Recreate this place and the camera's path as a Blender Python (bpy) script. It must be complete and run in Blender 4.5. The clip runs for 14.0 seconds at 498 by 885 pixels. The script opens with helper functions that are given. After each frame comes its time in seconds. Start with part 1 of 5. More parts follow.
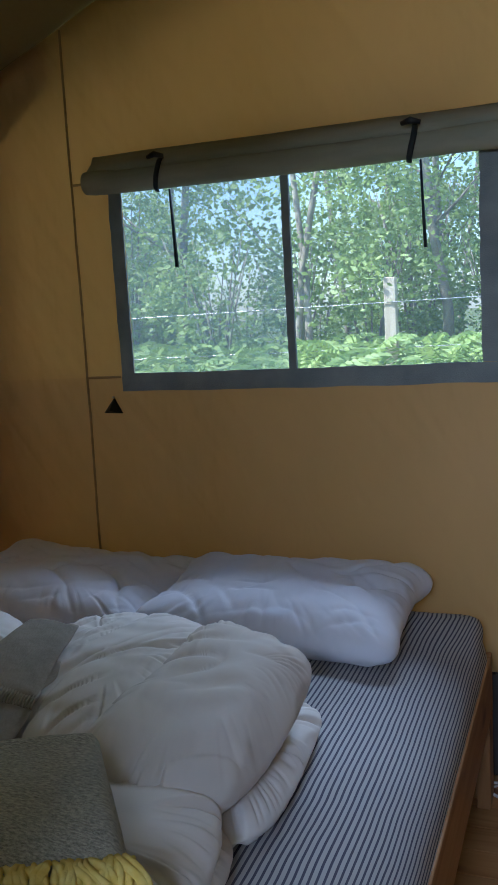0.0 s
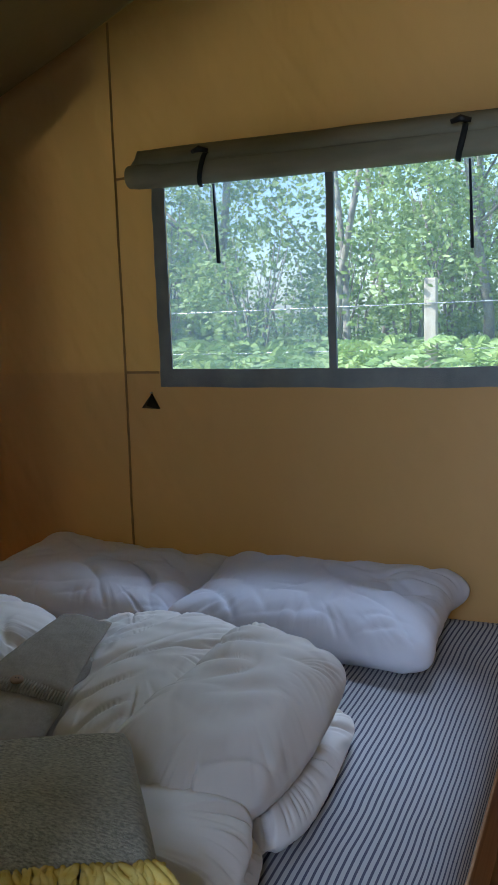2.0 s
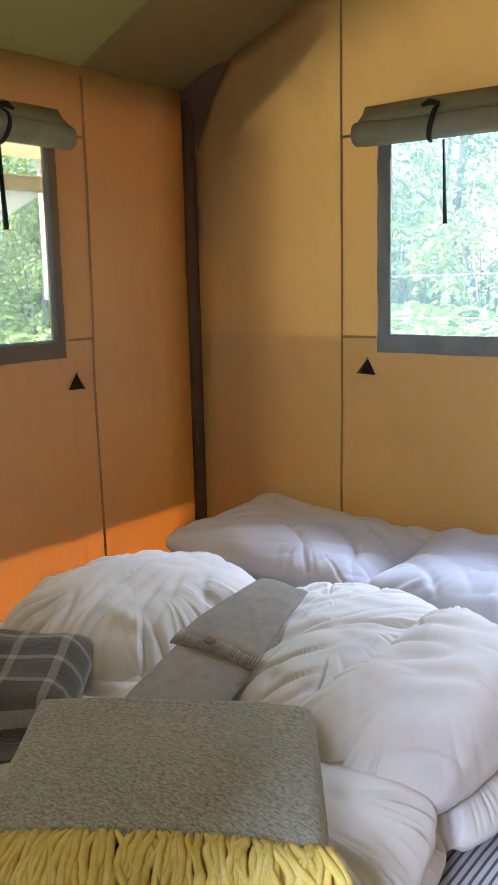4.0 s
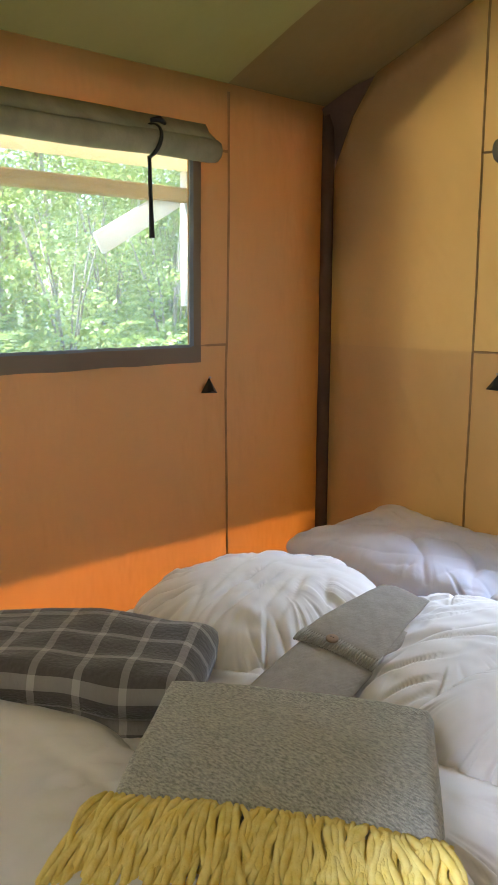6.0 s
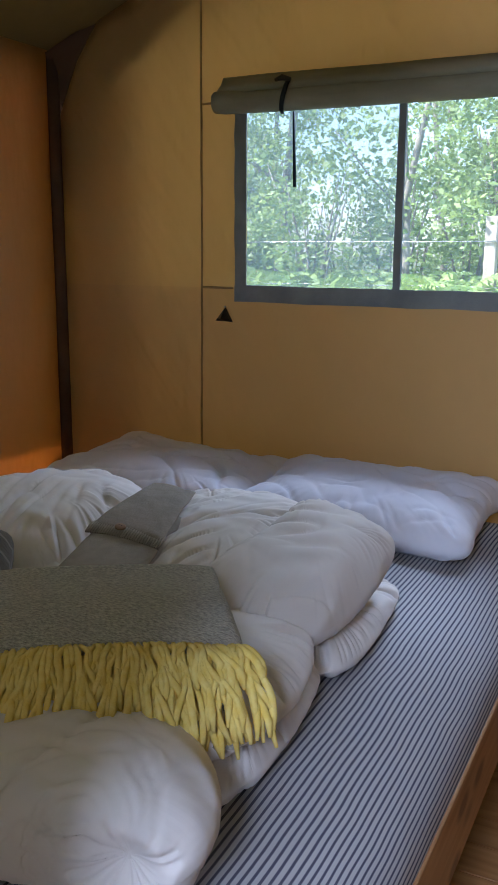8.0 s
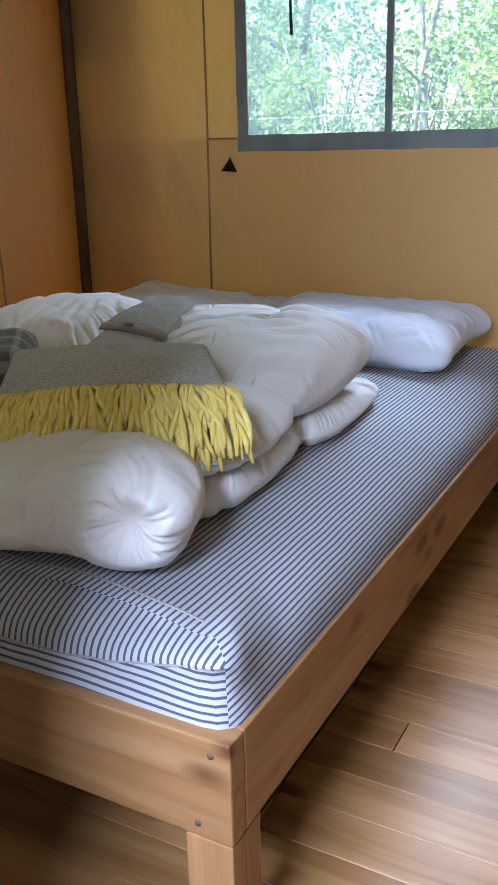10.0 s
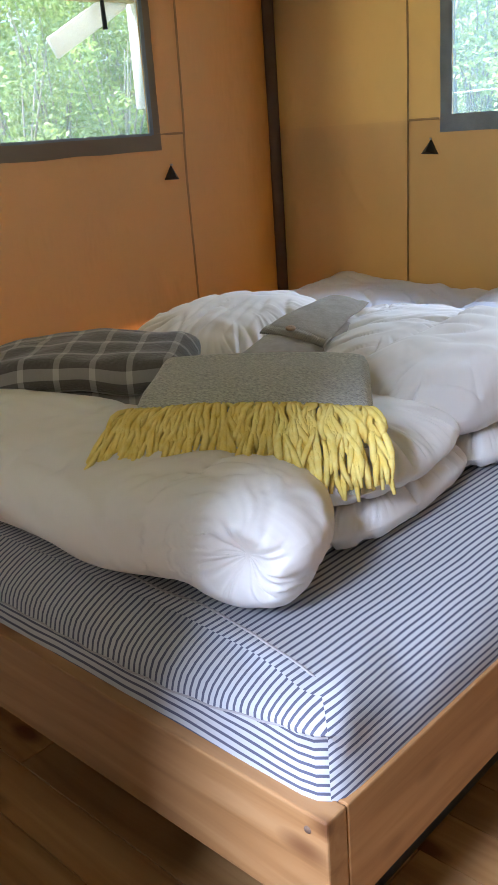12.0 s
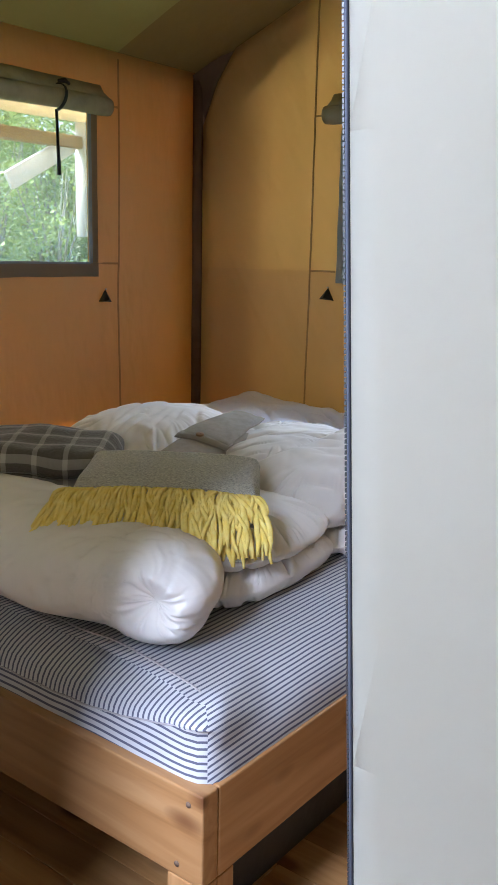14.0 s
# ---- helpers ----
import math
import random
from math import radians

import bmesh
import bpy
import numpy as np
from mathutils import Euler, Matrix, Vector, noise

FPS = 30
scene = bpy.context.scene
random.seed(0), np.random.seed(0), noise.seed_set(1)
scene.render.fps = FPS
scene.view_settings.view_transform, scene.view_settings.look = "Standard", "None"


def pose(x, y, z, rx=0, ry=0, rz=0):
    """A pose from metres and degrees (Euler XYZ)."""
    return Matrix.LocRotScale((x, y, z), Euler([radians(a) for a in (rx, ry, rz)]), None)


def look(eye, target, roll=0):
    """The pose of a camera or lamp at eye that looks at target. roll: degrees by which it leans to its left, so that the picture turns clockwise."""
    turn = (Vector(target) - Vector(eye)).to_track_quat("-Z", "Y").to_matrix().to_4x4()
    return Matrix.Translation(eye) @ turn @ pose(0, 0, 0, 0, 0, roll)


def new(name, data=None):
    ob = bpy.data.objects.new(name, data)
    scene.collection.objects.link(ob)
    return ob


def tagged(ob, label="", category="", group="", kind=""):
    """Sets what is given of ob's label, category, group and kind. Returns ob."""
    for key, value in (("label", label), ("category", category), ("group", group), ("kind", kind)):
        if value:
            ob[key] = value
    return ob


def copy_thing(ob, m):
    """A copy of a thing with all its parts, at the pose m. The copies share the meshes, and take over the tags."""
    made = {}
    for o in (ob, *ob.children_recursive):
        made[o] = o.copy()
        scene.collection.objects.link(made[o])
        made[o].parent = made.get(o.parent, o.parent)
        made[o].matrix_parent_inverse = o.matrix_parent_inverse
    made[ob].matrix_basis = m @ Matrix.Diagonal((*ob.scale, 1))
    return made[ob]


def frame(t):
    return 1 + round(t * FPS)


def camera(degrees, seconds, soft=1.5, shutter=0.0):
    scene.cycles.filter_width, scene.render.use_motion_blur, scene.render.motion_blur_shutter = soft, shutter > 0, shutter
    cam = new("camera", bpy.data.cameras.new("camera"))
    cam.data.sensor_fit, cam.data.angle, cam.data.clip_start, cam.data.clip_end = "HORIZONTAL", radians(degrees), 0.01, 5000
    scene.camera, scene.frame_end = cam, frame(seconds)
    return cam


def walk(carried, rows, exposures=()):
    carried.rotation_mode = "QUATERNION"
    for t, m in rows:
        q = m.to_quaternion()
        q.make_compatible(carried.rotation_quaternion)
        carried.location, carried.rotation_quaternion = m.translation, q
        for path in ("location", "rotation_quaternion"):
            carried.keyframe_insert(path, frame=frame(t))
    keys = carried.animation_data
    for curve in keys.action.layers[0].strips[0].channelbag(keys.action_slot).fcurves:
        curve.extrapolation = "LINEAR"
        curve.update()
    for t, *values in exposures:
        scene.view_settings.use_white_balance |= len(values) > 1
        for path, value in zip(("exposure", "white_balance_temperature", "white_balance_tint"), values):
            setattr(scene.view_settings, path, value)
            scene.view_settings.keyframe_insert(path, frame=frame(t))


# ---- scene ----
cam = camera(31.6, 14.0)
PATH = [
    (0, (0.271, -0.392, 1.553), (-0.442, 1.455, 1.267), -3.3),
    (0.5, (0.281, -0.392, 1.559), (-0.278, 1.505, 1.266), -2.6),
    (1, (0.286, -0.392, 1.575), (-0.278, 1.508, 1.314), -2.3),
    (1.5, (0.276, -0.382, 1.568), (-0.379, 1.49, 1.317), -2.3),
    (2, (0.247, -0.37, 1.554), (-0.535, 1.448, 1.266), -2.0),
    (2.5, (0.243, -0.358, 1.554), (-0.623, 1.418, 1.239), -1.9),
    (3, (0.244, -0.352, 1.555), (-0.702, 1.379, 1.224), -1.9),
    (3.5, (0.239, -0.32, 1.548), (-0.814, 1.346, 1.208), -1.6),
    (4, (0.245, -0.3, 1.556), (-0.962, 1.253, 1.199), -1.3),
    (4.2, (0.243, -0.304, 1.565), (-1.003, 1.216, 1.198), -0.7),
    (6.3, (0.276, -0.389, 1.548), (-1.136, 0.989, 1.216), 0.3),
    (6.5, (0.294, -0.406, 1.539), (-1.091, 0.992, 1.184), 0.3),
    (7, (0.289, -0.481, 1.523), (-0.932, 1.058, 1.147), 0.6),
    (7.5, (0.292, -0.582, 1.516), (-0.719, 1.095, 1.108), 0.1),
    (8, (0.31, -0.668, 1.499), (-0.559, 1.083, 1.074), 0.4),
    (8.2, (0.332, -0.698, 1.481), (-0.492, 1.071, 1.043), 0.6),
    (10.3, (0.584, -0.954, 1.312), (-0.353, 0.688, 0.66), -1.8),
    (10.5, (0.594, -0.948, 1.314), (-0.365, 0.678, 0.654), -2.2),
    (11, (0.594, -0.898, 1.323), (-0.4, 0.694, 0.632), -3.4),
    (11.5, (0.587, -0.766, 1.328), (-0.517, 0.757, 0.65), -4.0),
    (12, (0.603, -0.721, 1.349), (-0.709, 0.638, 0.689), -4.1),
    (12.5, (0.781, -0.799, 1.368), (-0.628, 0.464, 0.719), -1.8),
    (13, (0.9, -0.879, 1.403), (-0.539, 0.378, 0.813), -0.9),
    (13.5, (0.899, -0.983, 1.407), (-0.455, 0.4, 0.904), 0.5),
    (14, (0.908, -1.073, 1.427), (-0.282, 0.479, 1.009), 1.3),
]
EXPOSURES = [(0, 1.0, 5250, 14), (1, 0.95, 5250, 14), (2, 1.15, 5350, 15), (3, 1.7, 5550, 19), (3.5, 2.12, 5600, 19), (4, 2.7, 5700, 20), (6.3, 2.85, 5800, 20), (7, 2.65, 5800, 20), (7.5, 2.1, 5650, 20), (8.2, 1.5, 5500, 21), (10.3, 2.4, 5400, 16), (11.5, 2.55, 5400, 16), (12.1, 2.65, 5650, 17), (13, 2.55, 5750, 17), (14, 2.4, 5750, 17)]
walk(cam, [(t, look(eye, target, roll)) for t, eye, target, roll in PATH], EXPOSURES)

# ---- world, sun, added lamps for sky light ----
SUN_EL, SUN_SIDE = 55.5, 35.0  # the sun stands beside the tent, a little towards its front
world = bpy.data.worlds.new("sky")
scene.world = world
world.use_nodes = True
sky = world.node_tree.nodes.new("ShaderNodeTexSky")
sky.sky_type, sky.sun_disc = "NISHITA", False
sky.sun_elevation, sky.sun_rotation = radians(SUN_EL), radians(-90 - SUN_SIDE)
world.node_tree.links.new(sky.outputs[0], world.node_tree.nodes["Background"].inputs[0])
world.node_tree.nodes["Background"].inputs[1].default_value = 0.15
sun = new("sun", bpy.data.lights.new("sun", "SUN"))
sun.data.energy, sun.data.angle, sun.data.color = 5.0, radians(0.6), (1.0, 0.93, 0.82)
sun.matrix_world = look((-6 * math.cos(radians(SUN_SIDE)), -6 * math.sin(radians(SUN_SIDE)), 6 * math.tan(radians(SUN_EL))), (0, 0, 0))


def sky_fill_lamp(name, eye, target, width, height, watts, color):
    lamp = new(name, bpy.data.lights.new(name, "AREA"))
    lamp.data.shape, lamp.data.size, lamp.data.size_y = "RECTANGLE", width, height
    lamp.data.energy, lamp.data.color = watts, color
    lamp.matrix_world = look(eye, target)
    return lamp


# added lamp in the front opening, stands in for daylight from there
sky_fill_lamp("front_opening_skylight", (-0.08, -2.03, 2.28), (-0.35, 0.5, 0.7), 1.2, 0.45, 38, (0.78, 0.87, 1.0))
# added fill lamp, hung outdoors out of view to brighten back wall and bed
sky_fill_lamp("back_sky_fill", (-0.63, 5.5, 4.75), (-0.63, 2.0, 1.3), 2.6, 1.6, 98, (0.70, 0.85, 1.0))

# ---- materials ----


def material(name, color, rough=0.8, metal=0.0):
    m = bpy.data.materials.new(name)
    m.use_nodes = True
    b = m.node_tree.nodes["Principled BSDF"]
    b.inputs["Base Color"].default_value = (*color, 1)
    b.inputs["Roughness"].default_value = rough
    b.inputs["Metallic"].default_value = metal
    return m


def node(m, kind, **values):
    n = m.node_tree.nodes.new(kind)
    for key, value in values.items():
        n.inputs[key].default_value = value
    return n


def link(m, a, b):
    m.node_tree.links.new(a, b)


def varied(m, c1, c2, scale, stretch=(1, 1, 1), detail=6, bump=0.0, bump_scale=None, bump_stretch=None, low=0.35, high=0.65, distance=0.01):
    """Two-scale colour variation and a fine relief on the principled shader of m, in object coordinates."""
    b = m.node_tree.nodes["Principled BSDF"]
    co = node(m, "ShaderNodeTexCoord")
    mp = node(m, "ShaderNodeMapping", Scale=stretch)
    link(m, co.outputs["Object"], mp.inputs["Vector"])
    n1 = node(m, "ShaderNodeTexNoise", Scale=scale, Detail=detail)
    link(m, mp.outputs[0], n1.inputs["Vector"])
    ramp = node(m, "ShaderNodeValToRGB")
    ramp.color_ramp.elements[0].position, ramp.color_ramp.elements[1].position = low, high
    ramp.color_ramp.elements[0].color, ramp.color_ramp.elements[1].color = (*c1, 1), (*c2, 1)
    link(m, n1.outputs["Fac"], ramp.inputs["Fac"])
    link(m, ramp.outputs["Color"], b.inputs["Base Color"])
    if bump:
        mp2 = node(m, "ShaderNodeMapping", Scale=bump_stretch or stretch)
        link(m, co.outputs["Object"], mp2.inputs["Vector"])
        n2 = node(m, "ShaderNodeTexNoise", Scale=bump_scale or scale * 6, Detail=4)
        link(m, mp2.outputs[0], n2.inputs["Vector"])
        bp = node(m, "ShaderNodeBump", Strength=bump, Distance=distance)
        link(m, n2.outputs["Fac"], bp.inputs["Height"])
        link(m, bp.outputs["Normal"], b.inputs["Normal"])
    return ramp


def canvas(name, c1, c2, through_color, share, ripple=0.25):
    """Tent cotton: diffuse with a share of light that comes through the cloth."""
    m = material(name, c1, 0.9)
    ramp = varied(m, c1, c2, 1.3, bump=ripple, bump_scale=2.2, bump_stretch=(1.6, 1.6, 0.6), distance=0.05)
    b = m.node_tree.nodes["Principled BSDF"]
    b.inputs["Specular IOR Level"].default_value = 0.15
    soft = [n for n in m.node_tree.nodes if n.bl_idname == "ShaderNodeBump"][0]
    co = node(m, "ShaderNodeTexCoord")
    tilt = node(m, "ShaderNodeMapping", Rotation=(0.0, 0.62, 0.0))
    pull = node(m, "ShaderNodeMapping", Scale=(7.0, 7.0, 0.9))
    folds = node(m, "ShaderNodeTexNoise", Scale=1.0, Detail=2.0, Distortion=0.4)
    crease = node(m, "ShaderNodeBump", Strength=ripple * 0.6, Distance=0.03)
    link(m, co.outputs["Object"], tilt.inputs["Vector"]); link(m, tilt.outputs[0], pull.inputs["Vector"])
    link(m, pull.outputs[0], folds.inputs["Vector"]); link(m, folds.outputs["Fac"], crease.inputs["Height"])
    link(m, soft.outputs["Normal"], crease.inputs["Normal"]); link(m, crease.outputs["Normal"], b.inputs["Normal"])
    tr = node(m, "ShaderNodeBsdfTranslucent", Color=(*through_color, 1))
    link(m, crease.outputs["Normal"], tr.inputs["Normal"])
    mix = node(m, "ShaderNodeMixShader", Fac=share)
    link(m, b.outputs[0], mix.inputs[1])
    link(m, tr.outputs[0], mix.inputs[2])
    link(m, mix.outputs[0], m.node_tree.nodes["Material Output"].inputs["Surface"])
    return m


M_WALL = canvas("wall_canvas", (0.58, 0.40, 0.17), (0.64, 0.45, 0.21), (0.95, 0.67, 0.31), 0.31, 0.8)
M_WALL2 = canvas("wall_canvas_double", (0.58, 0.40, 0.18), (0.64, 0.45, 0.22), (0.94, 0.64, 0.30), 0.24, 0.8)
M_LEFT = canvas("side_canvas", (0.58, 0.42, 0.21), (0.64, 0.47, 0.25), (0.95, 0.50, 0.14), 0.27, 0.6)
# roof behind the y = 1.875 seam is browner, darker and less translucent
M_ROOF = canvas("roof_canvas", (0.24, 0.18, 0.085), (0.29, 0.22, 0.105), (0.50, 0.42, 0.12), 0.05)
M_ROOF2 = canvas("roof_canvas_olive", (0.30, 0.27, 0.12), (0.36, 0.32, 0.15), (0.60, 0.60, 0.20), 0.07)
M_DOOR = canvas("door_canvas", (0.31, 0.295, 0.245), (0.36, 0.345, 0.29), (0.8, 0.7, 0.5), 0.15, 0.12)
M_FLAP = canvas("door_flap_canvas", (0.42, 0.39, 0.33), (0.48, 0.45, 0.38), (0.8, 0.7, 0.5), 0.02, 0.12)
M_DOORWHITE = canvas("white_canvas", (0.78, 0.78, 0.75), (0.82, 0.82, 0.80), (0.85, 0.85, 0.8), 0.4)
M_AWNING = canvas("awning_canvas", (0.50, 0.40, 0.23), (0.56, 0.46, 0.27), (0.85, 0.68, 0.34), 0.2)
M_GREY = material("grey_green_webbing", (0.16, 0.19, 0.19), 0.85)
varied(M_GREY, (0.22, 0.25, 0.26), (0.30, 0.33, 0.33), 9, bump=0.3, bump_scale=300)
M_GREY2 = canvas("brown_grey_border", (0.24, 0.19, 0.13), (0.30, 0.24, 0.17), (0.5, 0.35, 0.2), 0.2)
M_ROLL = material("rolled_canvas", (0.33, 0.32, 0.24), 0.9)
varied(M_ROLL, (0.30, 0.30, 0.22), (0.40, 0.38, 0.28), 6, (0.6, 2, 2), bump=0.4, bump_scale=5, bump_stretch=(0.5, 5, 5))
M_SEAM = material("brown_seam", (0.24, 0.15, 0.07), 0.9)
varied(M_SEAM, (0.34, 0.22, 0.10), (0.42, 0.28, 0.13), 20)
M_BROWN = material("dark_brown_canvas", (0.10, 0.055, 0.03), 0.9)
varied(M_BROWN, (0.115, 0.068, 0.042), (0.165, 0.10, 0.062), 5, bump=0.3, bump_scale=30)
M_SKIRT = material("dark_pvc_skirt", (0.07, 0.065, 0.055), 0.55)
varied(M_SKIRT, (0.035, 0.034, 0.032), (0.06, 0.055, 0.05), 4, bump=0.3, bump_scale=8)
M_BLACK = material("black_plastic", (0.012, 0.013, 0.016), 0.4)
M_CORD = material("black_cord", (0.015, 0.02, 0.022), 0.7)
M_WHITEPLASTIC = material("white_plastic", (0.7, 0.7, 0.7), 0.4)
M_METAL = material("steel", (0.5, 0.5, 0.5), 0.35, 1.0)


def film_material(name, haze, clear=1.0):
    m = bpy.data.materials.new(name)
    m.use_nodes = True
    m.node_tree.nodes.remove(m.node_tree.nodes["Principled BSDF"])
    tr = node(m, "ShaderNodeBsdfTransparent", Color=(0.96 * clear, 0.98 * clear, 0.98 * clear, 1))
    df = node(m, "ShaderNodeBsdfDiffuse", Color=(0.75, 0.85, 0.9, 1))
    tl = node(m, "ShaderNodeBsdfTranslucent", Color=(0.75, 0.9, 0.95, 1))
    gl = node(m, "ShaderNodeBsdfGlossy", Roughness=0.12)
    a = node(m, "ShaderNodeMixShader", Fac=0.6)
    b = node(m, "ShaderNodeMixShader", Fac=haze)
    c = node(m, "ShaderNodeMixShader", Fac=0.02)
    link(m, df.outputs[0], a.inputs[1]); link(m, tl.outputs[0], a.inputs[2])
    link(m, tr.outputs[0], b.inputs[1]); link(m, a.outputs[0], b.inputs[2])
    link(m, b.outputs[0], c.inputs[1]); link(m, gl.outputs[0], c.inputs[2])
    link(m, c.outputs[0], m.node_tree.nodes["Material Output"].inputs["Surface"])
    return m


M_FILM = film_material("window_film", 0.07)
M_FILM3 = film_material("window_film_misty", 0.12, 0.86)
M_FILM2 = film_material("window_film_hazy", 0.14, 0.88)


def wood(name, dark, mid, light, axis, rough=0.5, knots=True):
    """Planed softwood: grain along the named axis, with knots, each piece shifted by its own random number."""
    m = material(name, mid, rough)
    b = m.node_tree.nodes["Principled BSDF"]
    co = node(m, "ShaderNodeTexCoord")
    oi = node(m, "ShaderNodeObjectInfo")
    sc = [16.0, 16.0, 16.0]
    sc["xyz".index(axis)] = 1.1
    add = node(m, "ShaderNodeVectorMath")
    mul = node(m, "ShaderNodeMath")
    mul.operation = "MULTIPLY"
    mul.inputs[1].default_value = 37.0
    link(m, oi.outputs["Random"], mul.inputs[0])
    link(m, co.outputs["Object"], add.inputs[0]); link(m, mul.outputs[0], add.inputs[1])
    mp = node(m, "ShaderNodeMapping", Scale=sc)
    link(m, add.outputs[0], mp.inputs["Vector"])
    n1 = node(m, "ShaderNodeTexNoise", Scale=1.6, Detail=7, Distortion=0.8)
    link(m, mp.outputs[0], n1.inputs["Vector"])
    ramp = node(m, "ShaderNodeValToRGB")
    e = ramp.color_ramp.elements
    e[0].position, e[0].color = 0.3, (*dark, 1)
    e[1].position, e[1].color = 0.7, (*light, 1)
    mide = e.new(0.5)
    mide.color = (*mid, 1)
    link(m, n1.outputs["Fac"], ramp.inputs["Fac"])
    last = ramp.outputs["Color"]
    if knots:
        ks = [9.0, 9.0, 9.0]
        ks["xyz".index(axis)] = 4.0
        mk = node(m, "ShaderNodeMapping", Scale=ks)
        link(m, add.outputs[0], mk.inputs["Vector"])
        vo = node(m, "ShaderNodeTexVoronoi", Scale=0.95)
        link(m, mk.outputs[0], vo.inputs["Vector"])
        kr = node(m, "ShaderNodeValToRGB")
        kr.color_ramp.elements[0].position, kr.color_ramp.elements[0].color = 0.12, (0.30, 0.17, 0.11, 1)
        kr.color_ramp.elements[1].position, kr.color_ramp.elements[1].color = 0.25, (1, 1, 1, 1)
        link(m, vo.outputs["Distance"], kr.inputs["Fac"])
        mx = node(m, "ShaderNodeMixRGB", Fac=0.85)
        mx.blend_type = "MULTIPLY"
        link(m, last, mx.inputs[1]); link(m, kr.outputs["Color"], mx.inputs[2])
        last = mx.outputs[0]
    tone = node(m, "ShaderNodeHueSaturation")
    tv = node(m, "ShaderNodeMapRange")
    tv.inputs["To Min"].default_value, tv.inputs["To Max"].default_value = 0.8, 1.15
    link(m, oi.outputs["Random"], tv.inputs["Value"]); link(m, tv.outputs[0], tone.inputs["Value"])
    link(m, last, tone.inputs["Color"]); link(m, tone.outputs[0], b.inputs["Base Color"])
    bp = node(m, "ShaderNodeBump", Strength=0.12, Distance=0.004)
    link(m, n1.outputs["Fac"], bp.inputs["Height"]); link(m, bp.outputs[0], b.inputs["Normal"])
    return m


PINE = ((0.29, 0.135, 0.045), (0.37, 0.185, 0.068), (0.44, 0.24, 0.10))
M_BEDX, M_BEDY, M_BEDZ = (wood("bed_pine_" + a, *PINE, a, 0.5) for a in "xyz")
M_FLOOR = wood("floor_pine", (0.34, 0.155, 0.05), (0.45, 0.23, 0.08), (0.54, 0.30, 0.12), "x", 0.40)
M_BEAM = wood("beam_wood", (0.45, 0.28, 0.12), (0.55, 0.36, 0.17), (0.65, 0.45, 0.22), "y", 0.7)



def linen(name, c1, c2, strength):
    """Crumpled cotton: soft creases at two sizes over a plain weave."""
    m = material(name, c1, 0.85)
    varied(m, c1, c2, 3)
    b = m.node_tree.nodes["Principled BSDF"]
    co = node(m, "ShaderNodeTexCoord")
    last = None
    for scale, stretch, turn, dist in ((3.2, (1.0, 2.6, 1.6), 0.6, 0.045), (7.5, (2.4, 1.0, 1.5), -0.5, 0.018)):
        mp = node(m, "ShaderNodeMapping", Scale=stretch, Rotation=(0.3, 0.2, turn))
        link(m, co.outputs["Object"], mp.inputs["Vector"])
        n = node(m, "ShaderNodeTexNoise", Scale=scale, Detail=2.5, Distortion=0.5)
        n.noise_type = "RIDGED_MULTIFRACTAL"
        link(m, mp.outputs[0], n.inputs["Vector"])
        bp = node(m, "ShaderNodeBump", Strength=strength, Distance=dist)
        bp.invert = True
        link(m, n.outputs["Fac"], bp.inputs["Height"])
        if last:
            link(m, last, bp.inputs["Normal"])
        last = bp.outputs["Normal"]
    link(m, last, b.inputs["Normal"])
    return m


M_LINEN = linen("white_cotton", (0.80, 0.75, 0.70), (0.85, 0.805, 0.76), 0.5)
M_PILLOW = linen("white_pillowcase", (0.75, 0.75, 0.82), (0.81, 0.81, 0.88), 0.35)
M_THREAD = material("seam_thread", (0.36, 0.33, 0.33), 0.9)
for m in (M_LINEN, M_PILLOW):
    m.node_tree.nodes["Principled BSDF"].inputs["Sheen Weight"].default_value = 0.15
M_WOOL = material("grey_wool", (0.30, 0.29, 0.24), 1.0)
varied(M_WOOL, (0.25, 0.25, 0.20), (0.60, 0.58, 0.48), 130, (1, 2.2, 1), detail=5, bump=1.0, bump_scale=200, distance=0.004)
M_WOOL.node_tree.nodes["Principled BSDF"].inputs["Sheen Weight"].default_value = 0.5
M_YARN = material("yellow_yarn", (0.72, 0.52, 0.10), 0.95)
varied(M_YARN, (0.88, 0.66, 0.14), (0.93, 0.76, 0.25), 60, bump=0.35, bump_scale=300, distance=0.003)
M_KNIT = material("taupe_knit", (0.30, 0.26, 0.22), 0.95)
varied(M_KNIT, (0.37, 0.34, 0.29), (0.43, 0.39, 0.34), 45, bump=0.6, bump_scale=260, bump_stretch=(1, 0.35, 1), distance=0.003)
M_DENIM = material("denim", (0.10, 0.14, 0.20), 0.9)
varied(M_DENIM, (0.07, 0.10, 0.15), (0.17, 0.22, 0.29), 40, bump=0.5, bump_scale=200, distance=0.002)
M_PIPING = material("pale_denim_piping", (0.34, 0.40, 0.47), 0.9)
varied(M_PIPING, (0.08, 0.10, 0.13), (0.13, 0.16, 0.20), 40)
M_BOX = material("dark_storage_box", (0.035, 0.04, 0.05), 0.6)
varied(M_BOX, (0.03, 0.035, 0.045), (0.055, 0.06, 0.075), 6, bump=0.2, bump_scale=40)


